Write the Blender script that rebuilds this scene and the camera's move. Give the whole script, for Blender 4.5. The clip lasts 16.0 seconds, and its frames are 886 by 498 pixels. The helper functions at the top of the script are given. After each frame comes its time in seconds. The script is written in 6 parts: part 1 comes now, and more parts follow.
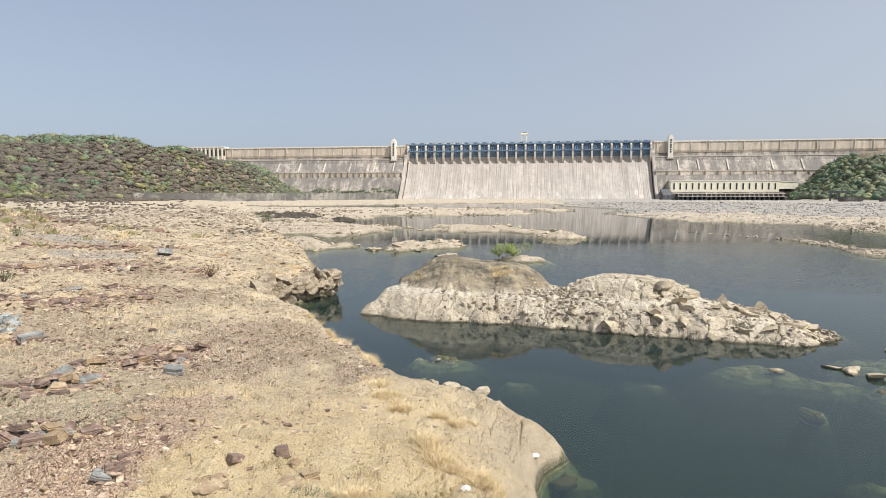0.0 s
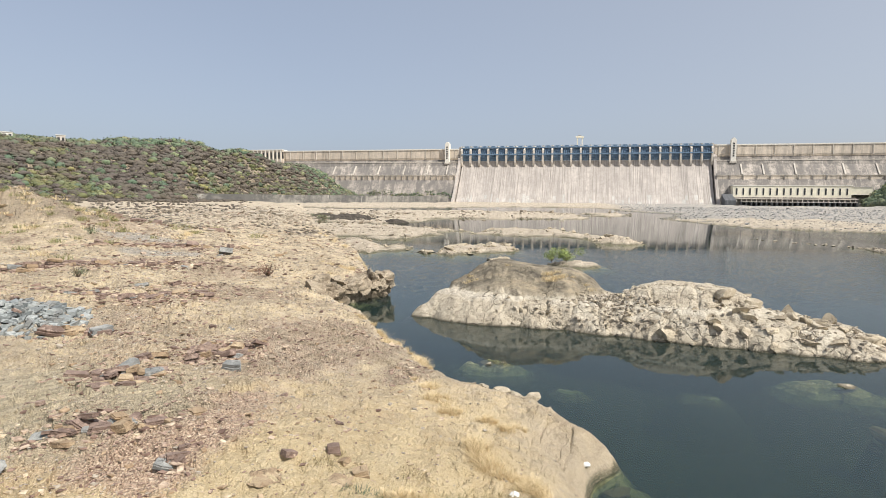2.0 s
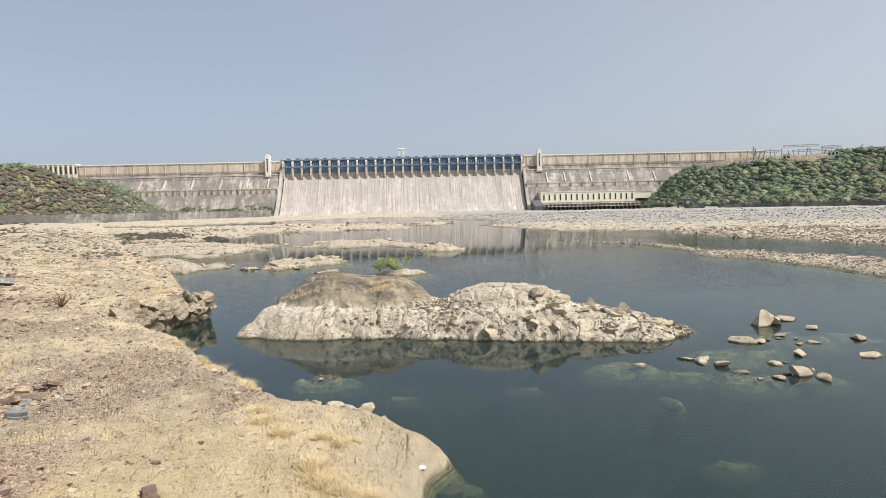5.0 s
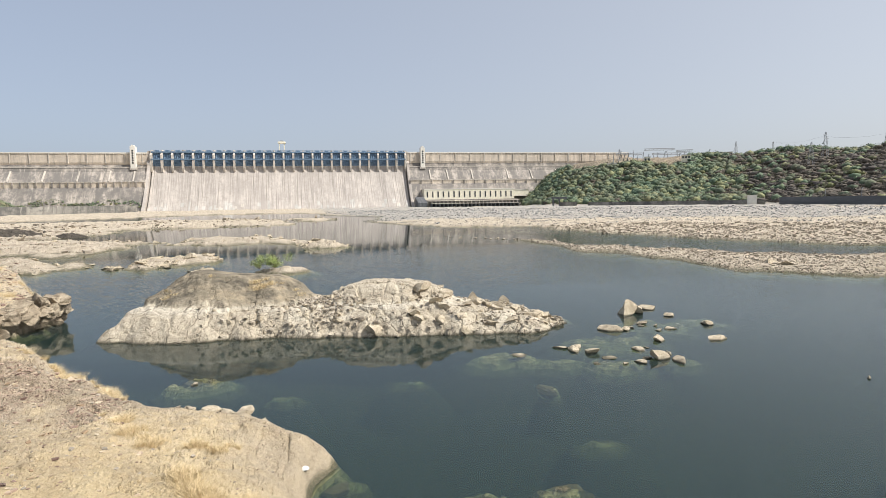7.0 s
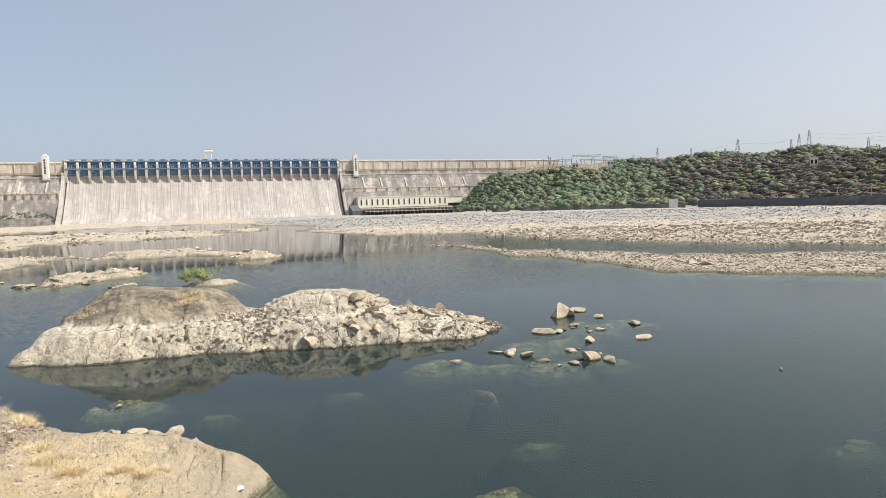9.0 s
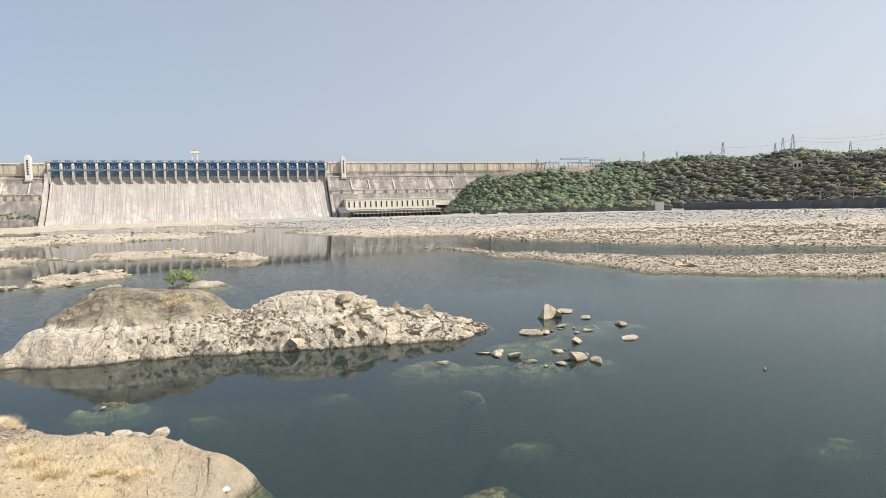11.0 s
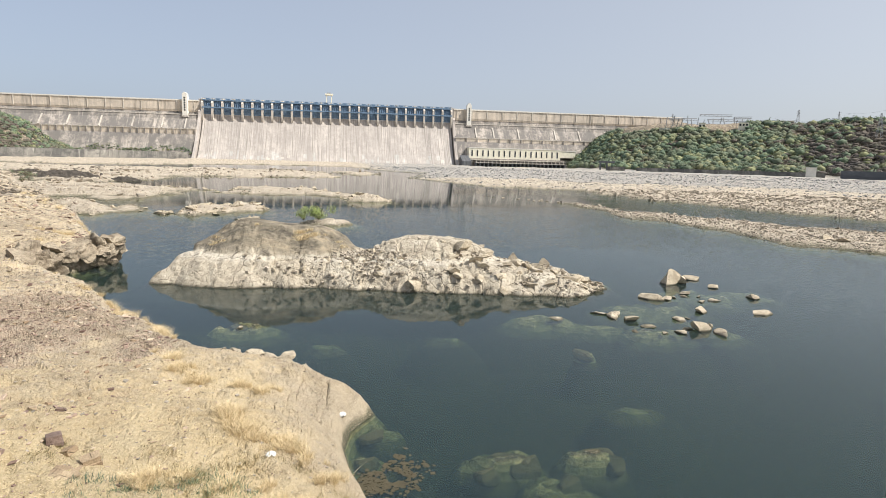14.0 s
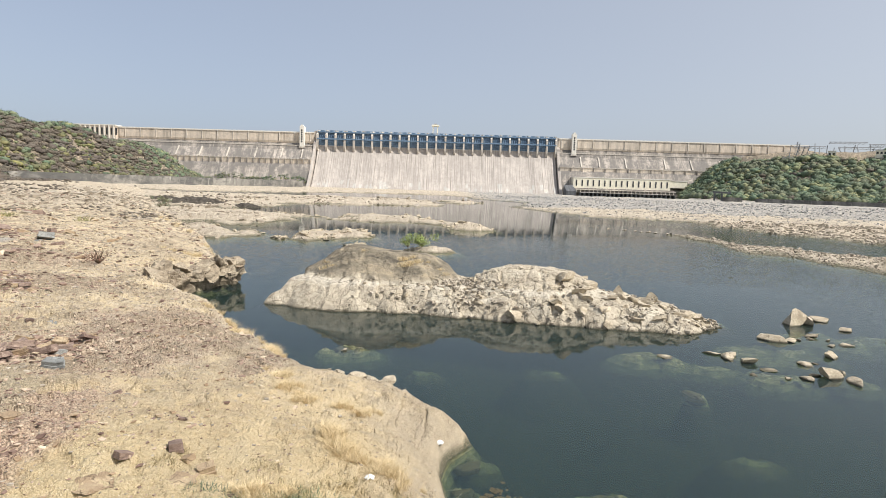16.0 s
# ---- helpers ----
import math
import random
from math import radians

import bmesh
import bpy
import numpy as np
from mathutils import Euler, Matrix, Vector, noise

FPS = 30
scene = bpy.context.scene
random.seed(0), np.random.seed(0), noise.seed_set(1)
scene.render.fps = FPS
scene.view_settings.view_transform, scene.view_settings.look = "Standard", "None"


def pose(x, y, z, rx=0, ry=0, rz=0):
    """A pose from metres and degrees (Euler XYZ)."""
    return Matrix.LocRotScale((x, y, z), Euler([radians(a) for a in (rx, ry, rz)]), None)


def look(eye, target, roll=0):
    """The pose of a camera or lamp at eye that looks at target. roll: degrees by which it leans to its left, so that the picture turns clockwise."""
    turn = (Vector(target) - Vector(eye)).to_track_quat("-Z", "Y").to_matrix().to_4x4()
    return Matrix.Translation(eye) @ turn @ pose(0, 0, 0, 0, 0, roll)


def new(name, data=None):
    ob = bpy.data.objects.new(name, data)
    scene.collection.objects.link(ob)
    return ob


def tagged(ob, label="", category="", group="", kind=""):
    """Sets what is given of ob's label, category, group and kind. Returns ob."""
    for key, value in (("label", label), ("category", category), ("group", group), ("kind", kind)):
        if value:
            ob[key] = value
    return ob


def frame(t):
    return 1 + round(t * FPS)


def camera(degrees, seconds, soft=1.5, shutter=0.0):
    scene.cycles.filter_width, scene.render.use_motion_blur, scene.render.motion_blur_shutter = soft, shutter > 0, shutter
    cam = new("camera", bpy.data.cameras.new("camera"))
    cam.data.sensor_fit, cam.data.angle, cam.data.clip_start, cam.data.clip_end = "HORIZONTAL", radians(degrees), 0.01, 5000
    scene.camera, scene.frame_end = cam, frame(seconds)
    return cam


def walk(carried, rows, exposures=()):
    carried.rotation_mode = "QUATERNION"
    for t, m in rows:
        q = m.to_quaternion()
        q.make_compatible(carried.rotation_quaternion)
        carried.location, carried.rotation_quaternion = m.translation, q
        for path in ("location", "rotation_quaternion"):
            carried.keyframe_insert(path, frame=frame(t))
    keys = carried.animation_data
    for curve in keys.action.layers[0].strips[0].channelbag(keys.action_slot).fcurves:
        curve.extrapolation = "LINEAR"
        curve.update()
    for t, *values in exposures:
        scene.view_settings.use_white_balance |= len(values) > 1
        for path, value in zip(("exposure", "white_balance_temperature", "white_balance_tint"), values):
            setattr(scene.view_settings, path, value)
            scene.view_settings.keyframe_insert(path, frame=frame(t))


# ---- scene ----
cam = camera(72.25, 16.0, soft=0.3)
PATH = [
    (0.0, pose(-0.000, 0.000, 10.000, 84.88, -0.00, 8.10)),
    (0.5, pose(-0.008, 0.007, 9.995, 85.00, 0.29, 9.94)),
    (1.0, pose(-0.005, 0.024, 9.998, 85.21, 0.10, 10.97)),
    (1.5, pose(0.010, 0.014, 9.996, 85.15, 0.22, 12.57)),
    (2.0, pose(-0.006, -0.005, 10.009, 85.15, -0.47, 13.07)),
    (2.5, pose(0.004, -0.014, 10.019, 84.94, -0.68, 14.48)),
    (3.0, pose(0.008, 0.010, 9.995, 84.98, -0.58, 14.85)),
    (3.5, pose(0.031, -0.005, 10.011, 85.02, -0.07, 11.26)),
    (4.0, pose(0.044, 0.002, 10.014, 85.60, 0.46, 7.26)),
    (4.5, pose(0.055, 0.028, 9.998, 86.02, 1.19, 2.68)),
    (5.0, pose(0.095, 0.025, 9.982, 86.11, 1.31, -3.21)),
    (5.2, pose(0.164, 0.104, 9.975, 85.69, 1.50, -5.73)),
    (7.3, pose(0.127, 0.008, 9.929, 85.65, 0.96, -14.95)),
    (7.5, pose(0.130, -0.051, 9.979, 85.68, 1.09, -15.70)),
    (8.0, pose(0.138, -0.061, 9.990, 85.68, 1.25, -17.46)),
    (8.5, pose(0.151, -0.091, 10.001, 85.81, 1.58, -19.49)),
    (9.0, pose(0.126, -0.062, 9.998, 86.12, 1.74, -20.26)),
    (10.2, pose(0.10, -0.12, 9.96, 86.15, 1.75, -22.20)),
    (11.3, pose(0.123, -0.114, 9.923, 86.31, 1.50, -20.73)),
    (11.5, pose(0.120, -0.095, 9.942, 85.86, 1.35, -20.20)),
    (12.0, pose(0.129, -0.054, 9.947, 85.05, 1.02, -18.81)),
    (12.5, pose(0.106, -0.057, 9.948, 83.97, 0.50, -17.34)),
    (13.0, pose(0.103, -0.024, 9.920, 82.41, -0.44, -15.79)),
    (13.5, pose(0.075, -0.003, 9.911, 81.63, -1.08, -13.05)),
    (14.0, pose(0.068, 0.046, 9.912, 81.67, -1.48, -9.95)),
    (14.5, pose(0.071, 0.037, 9.921, 82.08, -1.62, -7.12)),
    (15.0, pose(0.057, 0.064, 9.921, 83.06, -1.59, -5.31)),
    (15.5, pose(0.032, 0.080, 9.916, 83.92, -1.59, -3.02)),
    (16.0, pose(0.032, 0.069, 9.935, 84.11, -1.76, -0.32)),
]
walk(cam, PATH, [(0.0, 0.37), (3.5, 0.32), (5.2, 0.36), (7.5, 0.42), (9.0, 0.44), (12.5, 0.46), (14.0, 0.44), (16.0, 0.40)])

# ---------------------------------------------------------------- light
SUN_AZ, SUN_EL = 118.0, 50.0          # clockwise from +y, and above the horizon
world = bpy.data.worlds.new("world")
scene.world = world
world.use_nodes = True
wn, wl = world.node_tree.nodes, world.node_tree.links
wn.clear()
w_out = wn.new("ShaderNodeOutputWorld")
w_bg = wn.new("ShaderNodeBackground")
w_sky = wn.new("ShaderNodeTexSky")
w_sky.sky_type = "NISHITA"
w_sky.sun_disc = False
w_sky.sun_elevation = radians(SUN_EL)
w_sky.sun_rotation = radians(SUN_AZ)
w_sky.air_density, w_sky.dust_density, w_sky.ozone_density = 1.0, 2.0, 2.2
w_hsv = wn.new("ShaderNodeHueSaturation")
w_hsv.inputs["Saturation"].default_value = 0.62
w_bg.inputs["Strength"].default_value = 0.114
wl.new(w_sky.outputs[0], w_hsv.inputs["Color"])
w_tint = wn.new("ShaderNodeMix")
w_tint.data_type, w_tint.blend_type = "RGBA", "MULTIPLY"
w_tint.inputs[0].default_value = 1.0
w_tint.inputs[7].default_value = (1.02, 1.0, 1.0, 1)
wl.new(w_hsv.outputs[0], w_tint.inputs[6])
w_haze = wn.new("ShaderNodeMix")      # dry-season haze evens out the sky
w_haze.data_type = "RGBA"
w_haze.inputs[0].default_value = 0.58
w_dir = wn.new("ShaderNodeTexCoord")
w_dot = wn.new("ShaderNodeVectorMath")
w_dot.operation = "DOT_PRODUCT"
w_dot.inputs[1].default_value = (math.sin(radians(SUN_AZ)), math.cos(radians(SUN_AZ)), 0.25)
wl.new(w_dir.outputs["Generated"], w_dot.inputs[0])
w_glow = wn.new("ShaderNodeMapRange")  # brighter haze on the sun's side
w_glow.inputs["From Min"].default_value, w_glow.inputs["From Max"].default_value = -0.75, 0.55
wl.new(w_dot.outputs["Value"], w_glow.inputs["Value"])
w_air = wn.new("ShaderNodeMix")
w_air.data_type = "RGBA"
w_air.inputs[6].default_value, w_air.inputs[7].default_value = (2.4, 2.95, 3.95, 1), (4.2, 4.4, 4.75, 1)
wl.new(w_glow.outputs["Result"], w_air.inputs[0])
wl.new(w_air.outputs[2], w_haze.inputs[7])
wl.new(w_tint.outputs[2], w_haze.inputs[6])
wl.new(w_haze.outputs[2], w_bg.inputs["Color"])
wl.new(w_bg.outputs[0], w_out.inputs["Surface"])

sun_data = bpy.data.lights.new("sun", "SUN")
sun_data.energy, sun_data.angle, sun_data.color = 4.35, radians(0.6), (1.0, 0.955, 0.89)
sun = new("sun", sun_data)
_sd = Vector((math.sin(radians(SUN_AZ)) * math.cos(radians(SUN_EL)), math.cos(radians(SUN_AZ)) * math.cos(radians(SUN_EL)), math.sin(radians(SUN_EL))))
sun.matrix_world = look(_sd * 100, (0, 0, 0))


# ---------------------------------------------------------------- materials
class Nodes:
    """A small builder for node materials."""

    def __init__(self, name, rough=0.9, coords="position"):
        self.mat = bpy.data.materials.new(name)
        self.mat.use_nodes = True
        self.t = self.mat.node_tree
        self.t.nodes.clear()
        self.out = self.t.nodes.new("ShaderNodeOutputMaterial")
        self.b = self.t.nodes.new("ShaderNodeBsdfPrincipled")
        self.b.inputs["Roughness"].default_value = rough
        self.b.inputs["Specular IOR Level"].default_value = 0.25
        self.t.links.new(self.b.outputs[0], self.out.inputs["Surface"])
        if coords == "position":
            self.pos = self.t.nodes.new("ShaderNodeNewGeometry").outputs["Position"]
        else:
            self.pos = self.t.nodes.new("ShaderNodeTexCoord").outputs["Object"]

    def link(self, a, b):
        self.t.links.new(a, b)

    def put(self, sock, v):
        if isinstance(v, (int, float)):
            sock.default_value = v
        elif isinstance(v, tuple):
            sock.default_value = (*v, 1.0) if len(v) == 3 and sock.type == "RGBA" else v
        else:
            self.link(v, sock)

    def scaled(self, s):
        n = self.t.nodes.new("ShaderNodeMapping")
        n.inputs["Scale"].default_value = s
        self.link(self.pos, n.inputs["Vector"])
        return n.outputs[0]

    def turned(self, degrees, s):
        n = self.t.nodes.new("ShaderNodeMapping")
        n.vector_type = "TEXTURE"
        n.inputs["Rotation"].default_value = (0, 0, radians(degrees))
        n.inputs["Scale"].default_value = tuple(1 / v for v in s)
        self.link(self.pos, n.inputs["Vector"])
        return n.outputs[0]

    def warped(self, amount, scale=1.3):
        n = self.t.nodes.new("ShaderNodeTexNoise")
        self.link(self.pos, n.inputs["Vector"])
        n.inputs["Scale"].default_value = scale
        n.inputs["Detail"].default_value = 5.0
        m = self.t.nodes.new("ShaderNodeVectorMath")
        m.operation = "MULTIPLY_ADD"
        self.link(n.outputs["Color"], m.inputs[0])
        m.inputs[1].default_value = (amount, amount, amount)
        self.link(self.pos, m.inputs[2])
        return m.outputs[0]

    def noise(self, scale, detail=5.0, rough=0.6, vec=None, distort=0.0):
        n = self.t.nodes.new("ShaderNodeTexNoise")
        self.link(vec or self.pos, n.inputs["Vector"])
        n.inputs["Scale"].default_value = scale
        n.inputs["Detail"].default_value = detail
        n.inputs["Roughness"].default_value = rough
        n.inputs["Distortion"].default_value = distort
        return n.outputs["Fac"]

    def cells(self, scale, feature="F1", out="Color", vec=None):
        n = self.t.nodes.new("ShaderNodeTexVoronoi")
        n.feature = feature
        self.link(vec or self.pos, n.inputs["Vector"])
        n.inputs["Scale"].default_value = scale
        return n.outputs[out]

    def ramp(self, fac, *stops):
        n = self.t.nodes.new("ShaderNodeValToRGB")
        self.put(n.inputs["Fac"], fac)
        els = n.color_ramp.elements
        while len(els) < len(stops):
            els.new(0.5)
        for e, (p, c) in zip(els, stops):
            e.position = p
            e.color = (c, c, c, 1) if isinstance(c, (int, float)) else (*c, 1)
        return n.outputs["Color"]

    def mix(self, fac, a, b, mode="MIX"):
        n = self.t.nodes.new("ShaderNodeMix")
        n.data_type, n.blend_type = "RGBA", mode
        self.put(n.inputs["Factor"], fac)
        self.put(n.inputs[6], a)
        self.put(n.inputs[7], b)
        return n.outputs[2]

    def attr(self, name):
        n = self.t.nodes.new("ShaderNodeAttribute")
        n.attribute_name = name
        return n.outputs["Fac"]

    def island(self):
        return self.t.nodes.new("ShaderNodeNewGeometry").outputs["Random Per Island"]

    def random(self):
        return self.t.nodes.new("ShaderNodeObjectInfo").outputs["Random"]

    def math(self, op, a, b=0.0):
        n = self.t.nodes.new("ShaderNodeMath")
        n.operation = op
        self.put(n.inputs[0], a)
        self.put(n.inputs[1], b)
        return n.outputs[0]

    def bump(self, height, strength=0.5, dist=0.05):
        n = self.t.nodes.new("ShaderNodeBump")
        n.inputs["Strength"].default_value = strength
        n.inputs["Distance"].default_value = dist
        self.link(height, n.inputs["Height"])
        self.link(n.outputs[0], self.b.inputs["Normal"])

    def done(self, col, rough=None):
        self.put(self.b.inputs["Base Color"], col)
        if rough is not None:
            self.put(self.b.inputs["Roughness"], rough)
        return self.mat


def m_ground():
    n = Nodes("bank_and_riverbed", 0.95)
    big, mid, fine, grit = n.noise(0.09, 5), n.noise(0.7, 6, 0.65), n.noise(5.0, 6, 0.7), n.noise(22.0, 3, 0.7)
    sand = n.ramp(mid, (0.3, (0.41, 0.305, 0.17)), (0.5, (0.59, 0.46, 0.26)), (0.72, (0.74, 0.605, 0.38)))
    sand = n.mix(n.ramp(big, (0.42, 0.0), (0.62, 0.5)), sand, (0.56, 0.46, 0.29))
    chips = n.cells(17.0)
    chip_col = n.ramp(chips, (0.15, (0.19, 0.11, 0.085)), (0.5, (0.46, 0.30, 0.22)), (0.85, (0.78, 0.60, 0.46)))
    gravel = n.mix(n.ramp(fine, (0.35, 0.2), (0.6, 0.85)), (0.64, 0.475, 0.34), chip_col)
    col = n.mix(n.attr("gravel"), sand, gravel)
    stones = n.cells(3.2)
    stony = n.mix(n.ramp(n.noise(2.4, 4), (0.48, 0.0), (0.56, 0.6)), col, n.ramp(stones, (0.2, (0.30, 0.25, 0.20)), (0.8, (0.60, 0.51, 0.40))))
    col = n.mix(n.attr("stony"), col, stony)
    col = n.mix(n.math("MULTIPLY", n.attr("stony"), 0.4), col, n.ramp(n.noise(1.9, 5, 0.7), (0.35, (0.40, 0.33, 0.245)), (0.65, (0.66, 0.57, 0.44))))
    patch = n.noise(0.22, 7, 0.72)
    col = n.mix(n.math("MULTIPLY", n.attr("stony"), n.ramp(patch, (0.44, 0.0), (0.57, 0.85))), col, n.ramp(n.noise(1.4, 6, 0.75), (0.35, (0.19, 0.145, 0.10)), (0.55, (0.37, 0.30, 0.21)), (0.7, (0.55, 0.46, 0.33))))
    rock = n.ramp(n.noise(0.5, 7, 0.7, n.scaled((1, 0.35, 1))), (0.3, (0.28, 0.24, 0.185)), (0.5, (0.43, 0.37, 0.29)), (0.7, (0.56, 0.495, 0.395)))
    rock = n.mix(n.ramp(n.noise(3.0, 5), (0.35, 0.5), (0.5, 0.0)), rock, (0.27, 0.23, 0.18))
    col = n.mix(n.attr("rock"), col, rock)
    grey = n.ramp(n.cells(0.9), (0.1, (0.17, 0.17, 0.165)), (0.5, (0.28, 0.275, 0.26)), (0.9, (0.42, 0.40, 0.365)))
    col = n.mix(n.attr("grey"), col, grey)
    # Soil tones; the dark ones also stand in for shade between crowns.
    soil = n.ramp(n.noise(0.05, 6, 0.7), (0.38, (0.13, 0.112, 0.085)), (0.60, (0.18, 0.145, 0.105)), (0.74, (0.36, 0.24, 0.16)))
    col = n.mix(n.attr("hill"), col, soil)
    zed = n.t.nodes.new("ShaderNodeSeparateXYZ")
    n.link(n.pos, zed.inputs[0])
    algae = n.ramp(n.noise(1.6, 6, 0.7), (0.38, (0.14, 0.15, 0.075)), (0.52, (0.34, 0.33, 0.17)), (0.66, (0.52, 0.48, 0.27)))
    # Bed colour fades to near black with depth, for light lost in water.
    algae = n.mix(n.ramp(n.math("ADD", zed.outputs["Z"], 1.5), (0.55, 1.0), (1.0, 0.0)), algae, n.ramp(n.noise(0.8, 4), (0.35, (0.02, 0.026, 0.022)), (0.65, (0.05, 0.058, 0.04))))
    # Dark strip above the waterline: wet rock plus painted shade of the undercut lip.
    wet_and_shade = n.mix(n.ramp(n.math("ADD", zed.outputs["Z"], 0.5), (0.40, 1.0), (0.47, 0.0)), (0.075, 0.075, 0.045), algae)
    col = n.mix(n.attr("wet_and_shade"), col, wet_and_shade)
    col = n.mix(n.math("MULTIPLY", n.attr("strata"), 0.7), col, n.ramp(n.noise(1.0, 6, 0.7, n.turned(38, (0.4, 2.2, 1))), (0.35, (0.33, 0.28, 0.19)), (0.5, (0.48, 0.42, 0.30)), (0.65, (0.62, 0.54, 0.38))))
    strata = n.noise(1.0, 5, 0.65, n.turned(38, (0.5, 5.5, 1)))
    col = n.mix(n.math("MULTIPLY", n.attr("strata"), n.ramp(strata, (0.42, 1.0), (0.52, 0.0))), col, (0.33, 0.29, 0.205))
    speck = n.noise(34.0, 4, 0.75)
    col = n.mix(n.ramp(grit, (0.32, 0.65), (0.44, 0.0)), col, n.mix(0.6, col, (0.13, 0.09, 0.055)))
    col = n.mix(n.ramp(speck, (0.36, 0.8), (0.41, 0.0)), col, n.mix(0.6, col, (0.11, 0.075, 0.05)))
    col = n.mix(n.ramp(speck, (0.53, 0.0), (0.62, 0.75)), col, (0.84, 0.71, 0.51))
    lumps = n.cells(14.0, "F1", "Distance")
    cracks = n.ramp(n.cells(0.8, "DISTANCE_TO_EDGE", "Distance", n.warped(0.8)), (0.0, 1.0), (0.028, 0.0))
    cracks = n.math("MULTIPLY", cracks, n.math("ADD", n.math("MULTIPLY", n.attr("rock"), 0.5), 0.12))
    cracks = n.math("MULTIPLY", cracks, n.ramp(n.noise(0.9, 3), (0.42, 0.0), (0.55, 1.0)))
    col = n.mix(n.math("MULTIPLY", cracks, 0.8), col, n.mix(0.6, col, (0.12, 0.09, 0.06)))
    h = n.math("ADD", n.math("MULTIPLY", fine, 0.9), n.math("MULTIPLY", grit, 0.45))
    h = n.math("SUBTRACT", h, n.math("MULTIPLY", lumps, n.math("ADD", n.math("MULTIPLY", n.attr("gravel"), 0.6), 0.15)))
    h = n.math("SUBTRACT", h, n.math("MULTIPLY", cracks, 0.3))
    n.bump(h, 1.0, 0.19)
    return n.done(col)


def m_rock(name, dark, midc, light, scale=1.0, tint=0.25):
    n = Nodes(name, 0.93)
    a, b, c = n.noise(0.55 * scale, 6, 0.65), n.noise(4.0 * scale, 6, 0.7), n.noise(17 * scale, 3)
    col = n.ramp(a, (0.28, dark), (0.5, midc), (0.72, light))
    col = n.mix(n.ramp(b, (0.38, 0.55), (0.52, 0.0)), col, n.mix(0.5, col, dark))
    col = n.mix(n.math("MULTIPLY", n.random(), tint), col, n.mix(0.6, col, dark))
    crack = n.ramp(n.cells(1.1 * scale, "DISTANCE_TO_EDGE", "Distance", n.warped(0.5 / scale, 2.0 * scale)), (0.0, 1.0), (0.03, 0.0))
    crack = n.math("MULTIPLY", crack, n.ramp(n.noise(1.3 * scale, 3), (0.45, 0.0), (0.58, 0.8)))
    col = n.mix(crack, col, tuple(v * 0.35 for v in dark))
    col = n.mix(n.ramp(n.noise(26 * scale, 3, 0.7), (0.36, 0.55), (0.47, 0.0)), col, tuple(v * 0.6 for v in dark))
    col = n.mix(n.ramp(n.noise(1.0 * scale, 5, 0.7), (0.56, 0.0), (0.66, 0.5)), col, tuple(min(1, v * 1.15) for v in light))
    z = n.t.nodes.new("ShaderNodeSeparateXYZ")
    n.link(n.t.nodes.new("ShaderNodeNewGeometry").outputs["Position"], z.inputs[0])
    level = n.math("ADD", z.outputs["Z"], n.math("MULTIPLY", n.noise(1.5, 3), 0.12))
    col = n.mix(n.ramp(level, (0.10, 0.85), (0.19, 0.0)), col, (0.075, 0.068, 0.045))
    n.bump(n.math("SUBTRACT", n.math("ADD", b, n.math("MULTIPLY", c, 0.5)), n.math("MULTIPLY", crack, 0.6)), 1.0, 0.12 / scale)
    return n.done(col)


def m_island():
    n = Nodes("island_granite", 0.93)
    a, b, c = n.noise(0.5, 6, 0.65), n.noise(3.2, 6, 0.7), n.noise(15, 3)
    col = n.ramp(a, (0.28, (0.36, 0.31, 0.235)), (0.5, (0.45, 0.395, 0.305)), (0.72, (0.53, 0.475, 0.375)))
    col = n.mix(n.ramp(b, (0.36, 0.45), (0.46, 0.0)), col, (0.25, 0.215, 0.165))
    col = n.mix(n.ramp(n.noise(0.35, 4, 0.6, n.scaled((1, 1, 2.5))), (0.55, 0.0), (0.68, 0.6)), col, (0.64, 0.585, 0.48))
    cap = n.ramp(n.noise(0.9, 6, 0.7, n.scaled((0.5, 1, 1))), (0.34, (0.085, 0.075, 0.06)), (0.5, (0.22, 0.19, 0.14)), (0.66, (0.36, 0.30, 0.21)))
    z = n.t.nodes.new("ShaderNodeSeparateXYZ")
    n.link(n.pos, z.inputs[0])
    level = n.math("ADD", z.outputs["Z"], n.math("MULTIPLY", n.noise(1.2, 4), 0.5))
    ring = n.ramp(n.math("DIVIDE", level, 4.0), (0.50, 0.0), (0.545, 0.4), (0.59, 0.4), (0.62, 0.0))
    col = n.mix(ring, col, (0.66, 0.61, 0.51))
    cracks = n.ramp(n.cells(0.75, "DISTANCE_TO_EDGE", "Distance", n.warped(0.9)), (0.0, 1.0), (0.035, 0.0))
    small = n.ramp(n.cells(2.6, "DISTANCE_TO_EDGE", "Distance", n.warped(0.4, 3.0)), (0.0, 1.0), (0.05, 0.0))
    cracks = n.math("MULTIPLY", cracks, n.ramp(n.noise(0.8, 4), (0.45, 0.0), (0.6, 0.8)))
    small = n.math("MULTIPLY", small, n.ramp(n.noise(1.5, 4), (0.42, 0.0), (0.58, 0.9)))
    col = n.mix(cracks, col, (0.09, 0.07, 0.05))
    col = n.mix(n.math("MULTIPLY", small, 0.6), col, (0.12, 0.10, 0.075))
    col = n.mix(n.attr("cap"), col, cap)
    col = n.mix(n.attr("wet_and_shade"), col, (0.055, 0.05, 0.032))
    h = n.math("ADD", b, n.math("MULTIPLY", c, 0.4))
    h = n.math("SUBTRACT", h, n.math("ADD", cracks, n.math("MULTIPLY", small, 0.5)))
    n.bump(h, 0.9, 0.12)
    return n.done(col)


